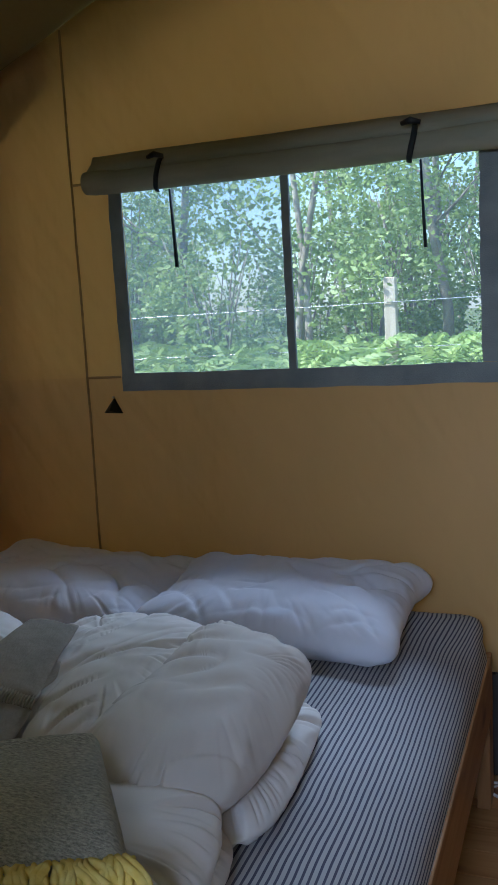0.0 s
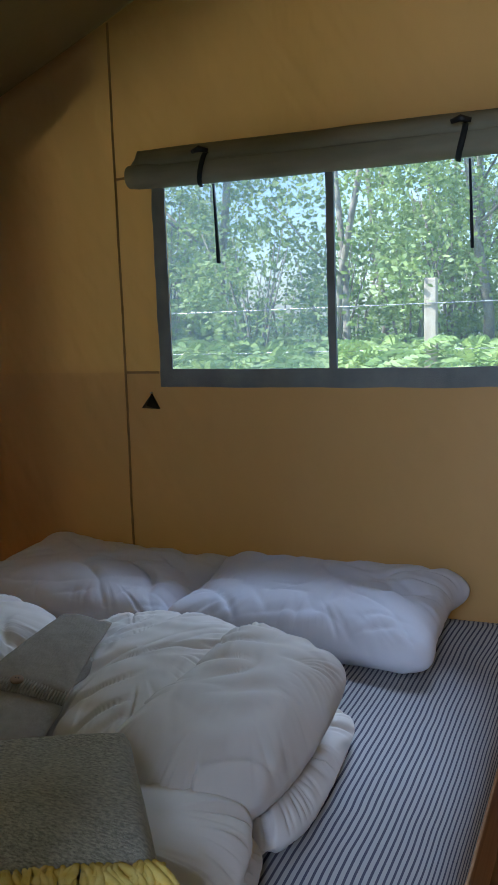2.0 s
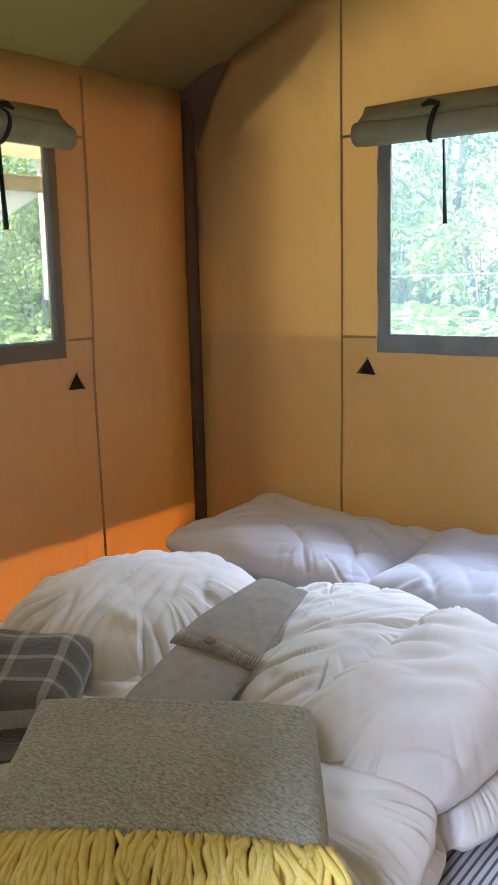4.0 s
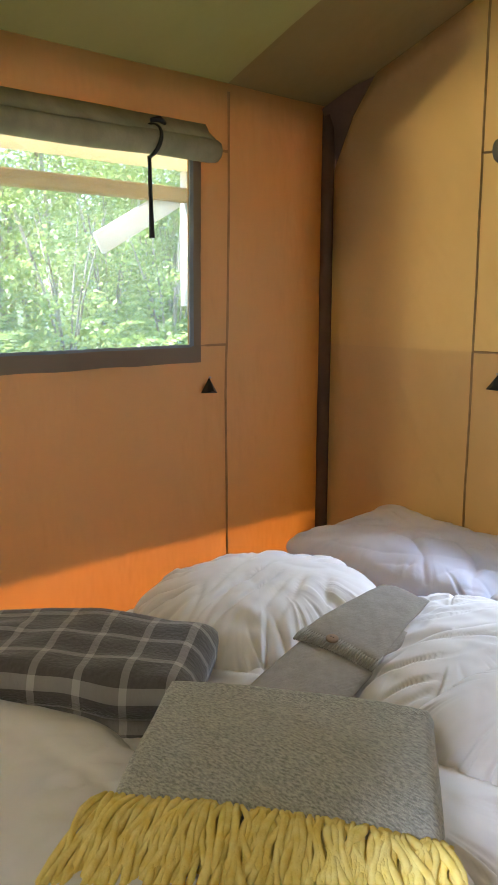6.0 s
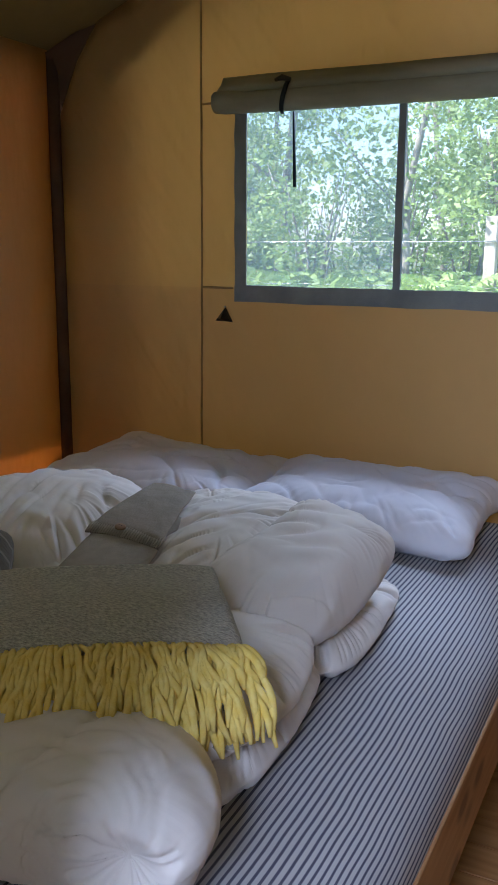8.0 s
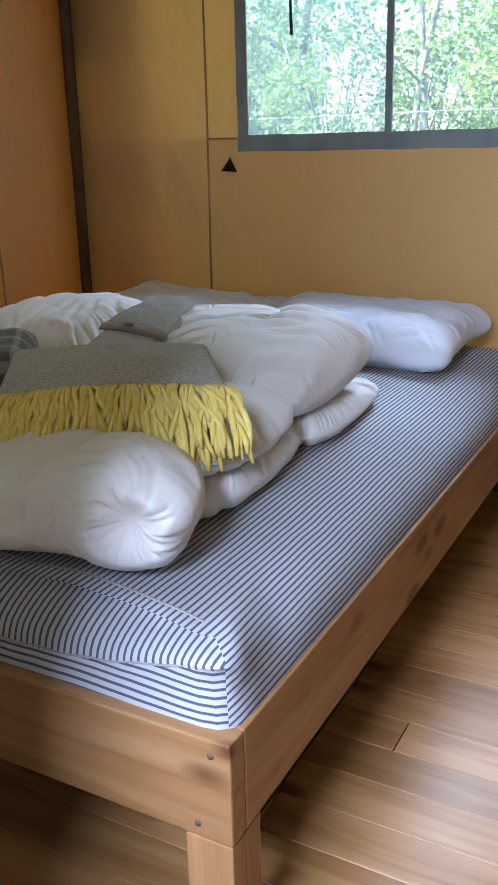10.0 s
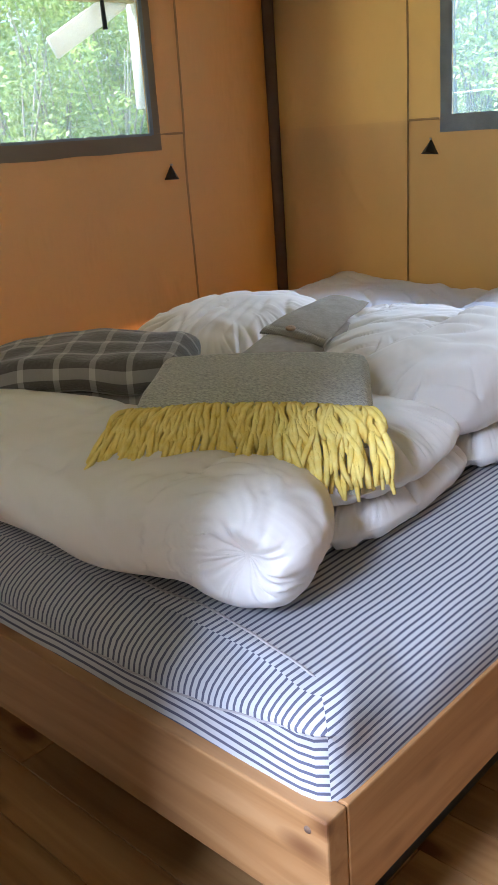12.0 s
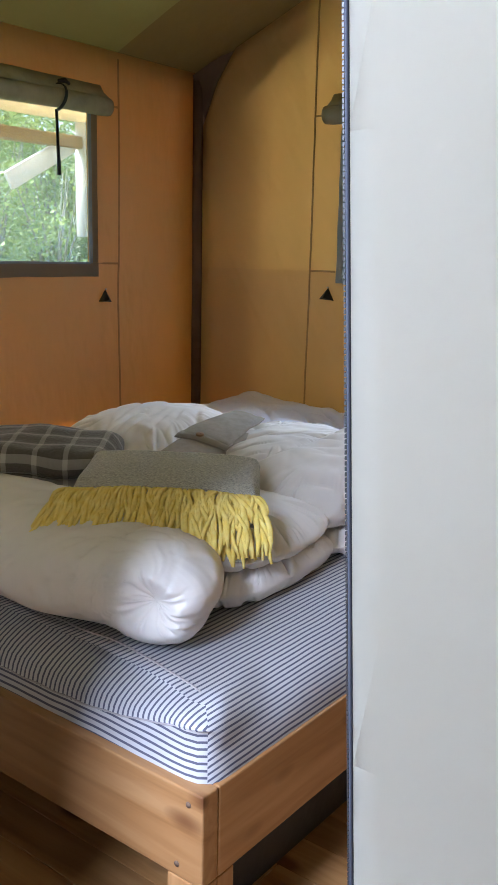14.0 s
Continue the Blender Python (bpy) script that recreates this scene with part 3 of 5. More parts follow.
def roll_blind(to_world, u0, u1, z0, z1, straps, label):
    """A canvas window cover rolled up above its window, with its flap, straps and hanging pull cords."""
    root = tagged(new("roll_blind"), label, "roll blind")
    r = 0.042
    bm = bmesh.new()
    n, sides = 40, 20
    rows = []
    for k in range(n + 1):
        u = u0 + (u1 - u0) * k / n
        ring = []
        zc = z0 + r + 0.004 * noise.noise((u * 3, 1, z0)) - 0.006 * math.sin(math.pi * k / n)
        for j in range(sides):
            a = 2 * math.pi * j / sides
            rr = r * (1 + 0.05 * noise.noise((u * 4, math.cos(a) * 2, math.sin(a) * 2 + z0))) * (0.98 if 0 < k < n else 0.9)
            ring.append(bm.verts.new(to_world(u, 0.048 + rr * math.cos(a), zc + rr * math.sin(a))))
        rows.append(ring)
    for a, b in zip(rows, rows[1:]):
        for j in range(sides):
            bm.faces.new((a[j], a[(j + 1) % sides], b[(j + 1) % sides], b[j]))
    for end, ring in ((-0.004, rows[0]), (0.004, rows[-1])):
        c = sum((v.co for v in ring), Vector()) / sides
        inner = [bm.verts.new(c.lerp(v.co, 0.6)) for v in ring]
        cv = bm.verts.new(c)
        for j in range(sides):
            bm.faces.new((ring[j], ring[(j + 1) % sides], inner[(j + 1) % sides], inner[j]))
            bm.faces.new((inner[j], inner[(j + 1) % sides], cv))
    part("roll", bm, M_ROLL, root)
    bm = bmesh.new()
    rows = []
    for k in range(31):
        u = u0 + 0.012 + (u1 - u0 - 0.024) * k / 30
        rows.append([bm.verts.new(to_world(u, d, z + 0.003 * noise.noise((u * 5, z, 2)))) for d, z in ((0.010, z1), (0.030, z1 - 0.03), (0.075, z0 + r + 0.028), (0.060, z0 + r + 0.03), (0.020, z1 - 0.035), (0.006, z1 - 0.004))])
    for a, b in zip(rows, rows[1:]):
        for j in range(6):
            bm.faces.new((a[j], a[(j + 1) % 6], b[(j + 1) % 6], b[j]))
    bm.faces.new(rows[0]); bm.faces.new(rows[-1][::-1])
    part("flap", bm, M_ROLL, root)
    for u, lean in straps:
        ring = [to_world(u + 0.012 * math.sin(k * 0.5), 0.048 + 0.048 * math.cos(a), z0 + r + 0.055 * math.sin(a)) for k, a in enumerate([1.9 - 0.36 * i for i in range(10)])]
        st = part("strap", tube_bm(ring, 0.009, 6, flat=0.35), M_CORD, root, "black webbing strap")
        part("toggle", tube_bm([to_world(u - 0.028, 0.085, z0 + 0.098), to_world(u, 0.092, z0 + 0.104), to_world(u + 0.03, 0.085, z0 + 0.096)], 0.010, 8, taper=[0.7, 1.1, 0.7]), M_BLACK, st, "black plastic toggle")
        part("loop", tube_bm([to_world(u + 0.016, 0.02, z0 - 0.002), to_world(u + 0.02, 0.02, z0 - 0.14), to_world(u + 0.024 + lean, 0.02, z0 - 0.265)], 0.010, 6, flat=0.5, taper=[0.8, 0.9, 1.15]), M_CORD, root, "hanging black pull strap")
    return root


roll_blind(back_world, -1.352, 0.082, 1.995, 2.132, ((-1.062, 0.0), (-0.212, 0.0)), "olive-grey canvas window cover rolled up and strapped")
roll_blind(side_world, 0.40, 1.775, 2.005, 2.14, ((1.49, 0.0), (0.66, 0.0)), "olive-grey canvas window cover rolled up and strapped")

# ---- bed ----
BED_W, BED_L, RAIL_T, RAIL_B = 1.80, 2.30, 0.475, 0.285
bed = tagged(new("bed_frame"), "honey pine bed frame with thick plank rails", "bed")
part("foot_rail", box_bm(-BED_W, 0, 0, 0.045, RAIL_B, RAIL_T, 0.004, 2), M_BEDX, bed, smooth=False)
part("head_rail", box_bm(-BED_W, 0, BED_L - 0.045, BED_L, RAIL_B, RAIL_T, 0.004, 2), M_BEDX, bed, smooth=False)
for x in (-0.045, -BED_W):
    part("side_rail", box_bm(x, x + 0.045, 0.0455, BED_L - 0.0455, RAIL_B, RAIL_T, 0.004, 2), M_BEDY, bed, smooth=False)
for x0, x1, xs in ((-0.088, -0.001, -0.045), (-BED_W + 0.001, -BED_W + 0.088, -BED_W)):
    for y0, y1, ya, yb in ((0.001, 0.045, 0.0455, 0.095), (BED_L - 0.045, BED_L - 0.001, BED_L - 0.095, BED_L - 0.0455)):
        lg = part("leg", box_bm(x0, x1, y0, y1, 0, RAIL_B - 0.001, 0.003, 2), M_BEDZ, bed, smooth=False)
        part("leg_board", box_bm(xs + 0.001, xs + 0.044, ya, yb, 0, RAIL_B - 0.001, 0.003, 2), M_BEDZ, lg, smooth=False)
for x, z in ((-0.062, 0.312), (-0.034, 0.447)):
    part("screw", tube_bm([(x, -0.0015, z), (x, 0.004, z)], 0.006, 10), M_BROWN, bed, "dull brown screw head")
for k in range(15):
    y = 0.12 + k * 0.142
    part("slat", box_bm(-BED_W + 0.05, -0.05, y, y + 0.07, 0.418, 0.436, 0.002), M_BEDX, bed, smooth=False)

# mattress in a striped cover
MX0, MX1, MY0, MY1, MZ0, MZ1 = -1.785, -0.006, 0.022, 2.285, 0.437, 0.612


def seam_z(x):
    """Height of the front seam, x from the mattress's middle; it sags between the corners."""
    near = math.exp(-(((MX1 - MX0) / 2 - abs(x)) / 0.22) ** 2)
    return 0.515 + 0.058 * near + 0.008 * noise.noise((x * 3.2, 7, 0))


def mattress_top(x, y, inner):
    """Height of the upper face, x and y from the mattress's middle."""
    return 0.594 + 0.016 * inner + 0.005 * noise.noise((x * 3, y * 3, 1)) + 0.0025 * noise.noise((x * 9, y * 5, 5))


def mattress_mesh():
    bm = bmesh.new()
    uvl = bm.loops.layers.uv.new("weave")
    nx, ny = 64, 72
    cx, cy, hx, hy = (MX0 + MX1) / 2, (MY0 + MY1) / 2, (MX1 - MX0) / 2, (MY1 - MY0) / 2
    rad = 0.05
    prof = [(0.0, MZ0), (0.0, MZ0 + 0.03), (0.004, MZ0 + 0.06), (0.010, MZ0 + 0.085), (0.012, 0.535), (0.006, 0.553), (0.004, 0.572), (0.012, 0.592), (0.028, 0.605), (0.055, 0.611)]
    # perimeter points, counted once round
    per = []
    for k in range(nx): per.append((-hx + 2 * hx * k / nx, -hy))
    for k in range(ny): per.append((hx, -hy + 2 * hy * k / ny))
    for k in range(nx): per.append((hx - 2 * hx * k / nx, hy))
    for k in range(ny): per.append((-hx, hy - 2 * hy * k / ny))

    def shrink(x, y, d):
        r = rad
        ex, ey = max(abs(x) - (hx - r), 0), max(abs(y) - (hy - r), 0)
        if ex > 0 and ey > 0:
            l = math.hypot(ex, ey)
            ex, ey = ex * r / max(l, r) if l > r else ex, ey * r / max(l, r) if l > r else ey
            x, y = math.copysign(hx - r + ex, x), math.copysign(hy - r + ey, y)
        return x * (hx - d) / hx, y * (hy - d) / hy

    rings = []
    for i_, (d0, z0) in enumerate(prof):
        ring = []
        for x, y in per:
            d, z = d0, z0
            fr = abs(abs(y) - hy) < 1e-6
            front_side = fr and y < 0
            if front_side:
                corner_d = min(hx - abs(x), 0.25) / 0.25
                sz = seam_z(x)
                if i_ == 4:
                    z = sz
                elif i_ > 4:
                    z = sz + (0.594 - sz) * ((i_ - 4) / 5) ** 0.85
                    d = d + 0.055 * ((i_ - 4) / 5) * corner_d
                elif i_ > 1:
                    z = MZ0 + (sz - MZ0) * i_ / 4
            if not fr and i_ > 1:
                into = min(1.0, (hy - abs(y)) / 0.2)
                d += ((0, 0, 0.002, 0.006, 0.014, 0.026, 0.044, 0.066, 0.092, 0.122)[i_] - d) * into
                z += ((0, 0, 0.487, 0.508, 0.527, 0.545, 0.561, 0.574, 0.584, 0.592)[i_] + 0.006 * noise.noise((x, y * 2.3, 4)) - z) * into
            wx, wy = shrink(x, y, d)
            if front_side:
                wx, wy = shrink(x, y, 0)[0] * (hx - d0) / hx, shrink(x, y, 0)[1] + d
            wz = 0.006 * noise.noise((x * 4, y * 3, z * 3)) if z > MZ0 + 0.05 else 0
            gather = 0.007 * math.sin(x * 55 + 3 * noise.noise((x * 5, 0, 0))) * max(0, 1 - abs(z - 0.570) / 0.05) * (0.55 if fr and y < 0 else 0.2) * (0.5 + noise.noise((x * 3, 2, 2)))
            wy += gather * (-1 if y < 0 else 1)
            ring.append(bm.verts.new((cx + wx, cy + wy, z + wz)))
        rings.append(ring)
    n = len(per)
    for i, (a, b) in enumerate(zip(rings, rings[1:])):
        for k in range(n):
            f = bm.faces.new((a[k], a[(k + 1) % n], b[(k + 1) % n], b[k]))
            front = k < nx or nx + ny <= k < 2 * nx + ny
            for lp in f.loops:
                p = lp.vert.co
                if front:
                    uv = (p.z * 1.05 + 0.3, p.x) if i < 4 else (p.x, p.z)
                else:
                    uv = (p.x - (p.z - 0.61) * (1 if p.x > -0.9 else -1), p.y)
                lp[uvl].uv = uv
    # top
    grid = {}
    top = rings[-1]
    lookup = {}
    for k, v in enumerate(top):
        i, j = (k, 0) if k < nx else (nx, k - nx) if k < nx + ny else (2 * nx + ny - k, ny) if k < 2 * nx + ny else (0, 2 * nx + 2 * ny - k)
        grid[i, j] = v
    d = prof[-1][0]
    for i in range(1, nx):
        for j in range(1, ny):
            y = (-hy + 2 * hy * j / ny) * (hy - d) / hy
            dx = d + (0.122 - d) * min(1.0, (hy - abs(y)) / 0.2)
            x = (-hx + 2 * hx * i / nx) * (hx - dx) / hx
            inner = min(1.0, (hx - abs(x) - dx) / 0.30)
            head = 0.045 * max(0.0, (y - hy + 0.22) / 0.22) ** 1.5 * max(0.0, (abs(x) - hx + 0.45) / 0.45)
            grid[i, j] = bm.verts.new((cx + x, cy + y, mattress_top(x, y, inner) + head))
    for i in range(nx):
        for j in range(ny):
            f = bm.faces.new((grid[i, j], grid[i + 1, j], grid[i + 1, j + 1], grid[i, j + 1]))
            for lp in f.loops:
                p = lp.vert.co
                lp[uvl].uv = (p.x - (p.z - 0.61), p.y)
    bm.faces.new(rings[0][::-1])
    return bm


mattress = mesh_object("mattress", mattress_mesh(), M_STRIPE)
tagged(mattress, "mattress in a navy and white striped ticking cover", "mattress")


def seam_line(pts, r, mat, label):
    return part("seam_piping", tube_bm(pts, r, 6), mat, mattress, label)


mid = (MX0 + MX1) / 2
run = [MX0 + 0.05 + (MX1 - MX0 - 0.10) * k / 80 for k in range(81)]
seam_line([(x, MY0 + 0.010 + 0.002 * math.sin(k * 1.3), seam_z(x - mid) + 0.004) for k, x in enumerate(run)], 0.0018, M_THREAD, "stitched seam along the cover")
ridge = [MY0 + 0.075 + 0.050 * min(1, (min(MX1 - x, x - MX0)) / 0.25) + 0.003 * math.sin(x * 31) for x in run]
seam_line([(x, y, mattress_top(x - mid, y - (MY0 + MY1) / 2, min(1, max(0, min(MX1 - x, x - MX0) - 0.09) / 0.3)) + 0.0008) for x, y in zip(run, ridge)], 0.0022, M_THREAD, "stitched seam along the cover")

# ---- soft things on the bed ----


def puff(center, half, turn=0.0, tilt=0.0, lean=0.0, e=0.5, ez=0.8, wr=0.006, freq=4.0, seed=0, grain=0.011, pinch=0.0, dirs=(), eye=None, fine=0.0035):
    """A stuffed cloth lobe: a rounded box on an even grid. dirs: (angle, wavelength, depth) runs of creases; eye: a twisted knot
    (place, arms, depth, radius)."""
    bm = bmesh.new()
    m = Matrix.Translation(center) @ Matrix.Rotation(radians(turn), 4, "Z") @ Matrix.Rotation(radians(tilt), 4, "X") @ Matrix.Rotation(radians(lean), 4, "Y")
    n = [max(6, round(2 * h / grain)) for h in half]
    n[2] = max(10, n[2])
    a_, b_ = 2 / e, 2 / ez
    verts = {}

    def vert(i, j, k):
        if (i, j, k) in verts:
            return verts[i, j, k]
        c = [math.tan((2 * t / s - 1) * 0.72) / math.tan(0.72) for t, s in zip((i, j, k), n)]
        flat = (abs(c[0]) ** a_ + abs(c[1]) ** a_) ** (b_ / a_) + abs(c[2]) ** b_
        s = flat ** (-1 / b_)
        x, y, z = c[0] * s, c[1] * s, c[2] * s
        z *= 1 - pinch * max(abs(x), abs(y)) ** 4
        p = Vector((x * half[0], y * half[1], z * half[2]))
        nrm = Vector((math.copysign(abs(x) ** (a_ - 1), x) / half[0], math.copysign(abs(y) ** (a_ - 1), y) / half[1], math.copysign(abs(z) ** (b_ - 1), z) / half[2]))
        nrm = nrm.normalized() if nrm.length > 1e-6 else Vector((0, 0, 1))
        w1 = noise.noise((p.x * freq + seed, p.y * freq + seed * 2, p.z * freq))
        w2 = noise.noise((p.x * freq * 2 + seed, p.y * freq * 2, p.z * 6 + seed * 3))
        d = wr * w1
        for k_, (ang, wave, depth) in enumerate(dirs):
            ca, sa = math.cos(radians(ang)), math.sin(radians(ang))
            across, along = p.y * ca - p.x * sa, p.x * ca + p.y * sa
            v = noise.noise((across / wave + 0.45 * w2 + k_ * 7 + seed, along / (wave * 7) + seed, p.z * 4 + 0.4 * w1))
            mask = min(1.0, max(0.0, 0.35 + 1.3 * noise.noise((p.x * 5 + k_ * 3 + seed, p.y * 5, p.z * 5 + 2.2))))
            d += 1.35 * depth * mask * (0.15 + 0.85 * abs(nrm.z)) * (0.4 - (1 - min(1.0, abs(v) * 3.1)) ** 1.5)
        v = noise.noise((p.x * 38 + 2 * w2, p.y * 17 + seed, p.z * 25))
        d -= fine * (1 - min(1.0, abs(v) * 2.5)) ** 2 * max(0.0, 0.3 + w2)
        if eye:
            away = (m @ p) - eye[0]
            l = away.length
            if l < eye[3] * 4:
                g = math.atan2(away.z, away.x * 0.7 - away.y * 0.7) + l * 8
                d -= eye[2] * math.exp(-(l / eye[3]) ** 1.3) * (0.5 + 0.5 * (1 - abs(math.sin(g * eye[1] / 2))) ** 2)
        verts[i, j, k] = bm.verts.new(m @ (p + nrm * d))
        return verts[i, j, k]

    for fix in range(3):
        o1, o2 = [t for t in range(3) if t != fix]
        for side in (0, n[fix]):
            for a in range(n[o1]):
                for b in range(n[o2]):
                    quad = []
                    for da, db in ((0, 0), (1, 0), (1, 1), (0, 1)):
                        ijk = [0, 0, 0]
                        ijk[fix], ijk[o1], ijk[o2] = side, a + da, b + db
                        quad.append(vert(*ijk))
                    bm.faces.new(quad)
    return bm


def cushion(outline, centre, z0, slope, top, under, pleats, seed, p=3.2, q=1.7, lumps=0.010, cross=(), n=400, rings=56):
    """A stuffed cloth form inside a closed outline (x, y), gathered along its seam. slope: rise of the seam's plane along x and y;
    top, under: fullness over and under that plane; pleats: (wave, depth, reach) of the gathers; cross: (angle, wave, depth) of long folds."""
    bm = bmesh.new()
    pts = [Vector((x, y, 0)) for x, y in outline]
    k_ = len(pts)
    rim = []
    for i in range(n):
        f = i / n * k_
        j, t = int(f), f - int(f)
        a, b, c, d = (pts[(j + o) % k_] for o in (-1, 0, 1, 2))
        rim.append(0.5 * (2 * b + (c - a) * t + (2 * a - 5 * b + 4 * c - d) * t * t + (3 * b - a - 3 * c + d) * t * t * t))
    run = [0.0]
    for a, b in zip(rim, rim[1:]):
        run.append(run[-1] + (b - a).length)
    length = run[-1] + (rim[0] - rim[-1]).length
    mid = Vector((centre[0], centre[1], 0))

    def point(i, t, side):
        away = rim[i] - mid
        around = 2 * math.pi * run[i] / length
        ca, sa = math.cos(around), math.sin(around)
        ragged = 1 + 0.016 * noise.noise((ca * 3, sa * 3, seed)) + 0.007 * noise.noise((ca * 11, sa * 11, seed))
        flat = mid + away * t * ragged
        full = max(0.0, 1 - t ** p) ** (1 / q)
        h = (top if side > 0 else under) * full
        x, y = flat.x, flat.y
        w1 = noise.noise((x * 4.5 + seed, y * 4.5, seed * 1.7))
        w2 = noise.noise((x * 11 + seed, y * 11, seed * 0.7))
        d = lumps * (w1 + 0.35 * w2) * (0.3 + 0.7 * full)
        inward = (1 - t) * away.length
        for m_, (wave, depth, reach) in enumerate(pleats):
            turns = length / wave / 6.283
            lean = 0.9 * (1 - t) * noise.noise((ca * 2.2, sa * 2.2, seed + m_))
            v = noise.noise((math.cos(around + lean) * turns, math.sin(around + lean) * turns, seed * 2.1 + m_ * 5 + t * 0.5))
            long = max(0.12, 0.75 + 1.1 * noise.noise((ca * turns * 0.5 + 9, sa * turns * 0.5, seed + m_ * 3))) * reach
            held = max(0.0, min(1.0, 0.30 + 2.0 * noise.noise((ca * 2.9 + m_ * 4, sa * 2.4, seed * 1.3))))
            fold = (1 - min(1.0, abs(v) * 3.8)) ** 1.2 - 0.25
            d -= depth * held * fold * math.exp(-(inward / long) ** 1.6) * max(0.0, min(1.0, (t - 0.5) / 0.3)) * (0.25 + 0.75 * min(1.0, inward / 0.02))
        for m_, (ang, wave, depth) in enumerate(cross):
            ca2, sa2 = math.cos(radians(ang)), math.sin(radians(ang))
            across, along = y * ca2 - x * sa2, x * ca2 + y * sa2
            v = noise.noise((across / wave + 0.5 * w1 + m_ * 7 + seed, along / (wave * 6) + seed, 0.3))
            where = min(1.0, max(0.0, 0.25 + 1.6 * noise.noise((x * 5 + m_ * 3 + seed, y * 5, 2.2))))
            d -= depth * where * full * ((1 - min(1.0, abs(v) * 3.0)) ** 1.4 - 0.2)
        z = z0 + slope[0] * (x - mid.x) + slope[1] * (y - mid.y) + side * max(h + (d if side > 0 else 0.4 * d), 0.2 * h)
        return (x, y, z)

    ts = [math.sin(math.pi / 2 * k / rings) for k in range(1, rings + 1)]
    sheets = []
    for side in (1, -1):
        grid = [[bm.verts.new(point(i, t, side)) for i in range(n)] for t in ts[:-1]]
        hub = bm.verts.new(point(0, 0.0, side))
        for i in range(n):
            bm.faces.new((hub, grid[0][i], grid[0][(i + 1) % n]))
        for r0, r1 in zip(grid, grid[1:]):
            for i in range(n):
                bm.faces.new((r0[i], r1[i], r1[(i + 1) % n], r0[(i + 1) % n]))
        sheets.append(grid[-1])
    rim_v = [bm.verts.new(point(i, 1.0, 1)) for i in range(n)]
    for last in sheets:
        for i in range(n):
            bm.faces.new((last[i], rim_v[i], rim_v[(i + 1) % n], last[(i + 1) % n]))
    return bm


duvet = tagged(new("duvet"), "cream white duvet crumpled and folded into thick puffy layers", "duvet")
GATHER = ((0.026, 0.018, 0.07), (0.070, 0.036, 0.20))
SOFT = ((0.026, 0.016, 0.06), (0.065, 0.030, 0.14))
FOLDS = (
    ("lower_fold", [(-0.42, 0.33), (-0.32, 0.38), (-0.258, 0.50), (-0.262, 0.72), (-0.305, 0.90), (-0.42, 0.93), (-0.62, 0.72), (-0.58, 0.42)], (-0.42, 0.63), 0.650, (0, 0), 0.055, 0.056, GATHER, 3, dict(p=4.2, lumps=0.006)),
    ("lower_fold", [(-0.345, 0.885), (-0.262, 0.99), (-0.262, 1.20), (-0.295, 1.425), (-0.40, 1.42), (-0.62, 1.30), (-0.66, 1.02), (-0.50, 0.89)], (-0.44, 1.15), 0.640, (0, 0), 0.052, 0.045, SOFT, 4, dict(p=5, lumps=0.005)),
    ("upper_fold", [(-0.46, 0.31), (-0.345, 0.36), (-0.262, 0.47), (-0.245, 0.64), (-0.285, 0.83), (-0.36, 0.93), (-0.55, 0.98), (-0.78, 0.80), (-0.80, 0.45), (-0.62, 0.33)], (-0.48, 0.64), 0.728, (-0.02, -0.02), 0.080, 0.050, GATHER, 5, dict(p=3.2, q=1.8, lumps=0.008)),
    ("back_fold", [(-0.905, 1.08), (-0.72, 0.86), (-0.54, 0.80), (-0.46, 0.98), (-0.46, 1.20), (-0.50, 1.38), (-0.72, 1.45), (-0.90, 1.36)], (-0.66, 1.13), 0.793, (0.02, 0.05), 0.092, 0.15, GATHER, 9, dict(p=3.4, lumps=0.012, cross=((35, 0.055, 0.030), (62, 0.040, 0.018)))),
    ("wing_fold", [(-0.575, 0.795), (-0.47, 0.775), (-0.37, 0.805), (-0.300, 0.885), (-0.272, 1.02), (-0.268, 1.20), (-0.288, 1.345), (-0.40, 1.36), (-0.52, 1.345), (-0.545, 1.08)], (-0.405, 1.07), 0.782, (-0.19, 0.12), 0.104, 0.085, SOFT, 6, dict(p=3.4, q=1.6, lumps=0.008, cross=((42, 0.07, 0.028), (20, 0.045, 0.016)))),
    ("side_fold", [(-0.915, 1.215), (-1.04, 1.35), (-1.30, 1.36), (-1.50, 1.16), (-1.44, 0.90), (-1.20, 0.77), (-0.98, 0.765), (-0.885, 0.86), (-0.885, 1.03)], (-1.15, 1.06), 0.782, (0.06, 0.08), 0.125, 0.16, GATHER, 7, dict(p=3.0, lumps=0.012, cross=((-55, 0.07, 0.020), (-75, 0.05, 0.012)))),
    ("middle_fold", [(-0.92, 0.62), (-0.72, 0.70), (-0.70, 0.90), (-0.84, 0.98), (-1.02, 0.90), (-1.10, 0.74)], (-0.88, 0.80), 0.758, (0, 0), 0.055, 0.06, GATHER, 12, dict(lumps=0.012, cross=((30, 0.05, 0.028), (-40, 0.05, 0.02)), n=220)),
)


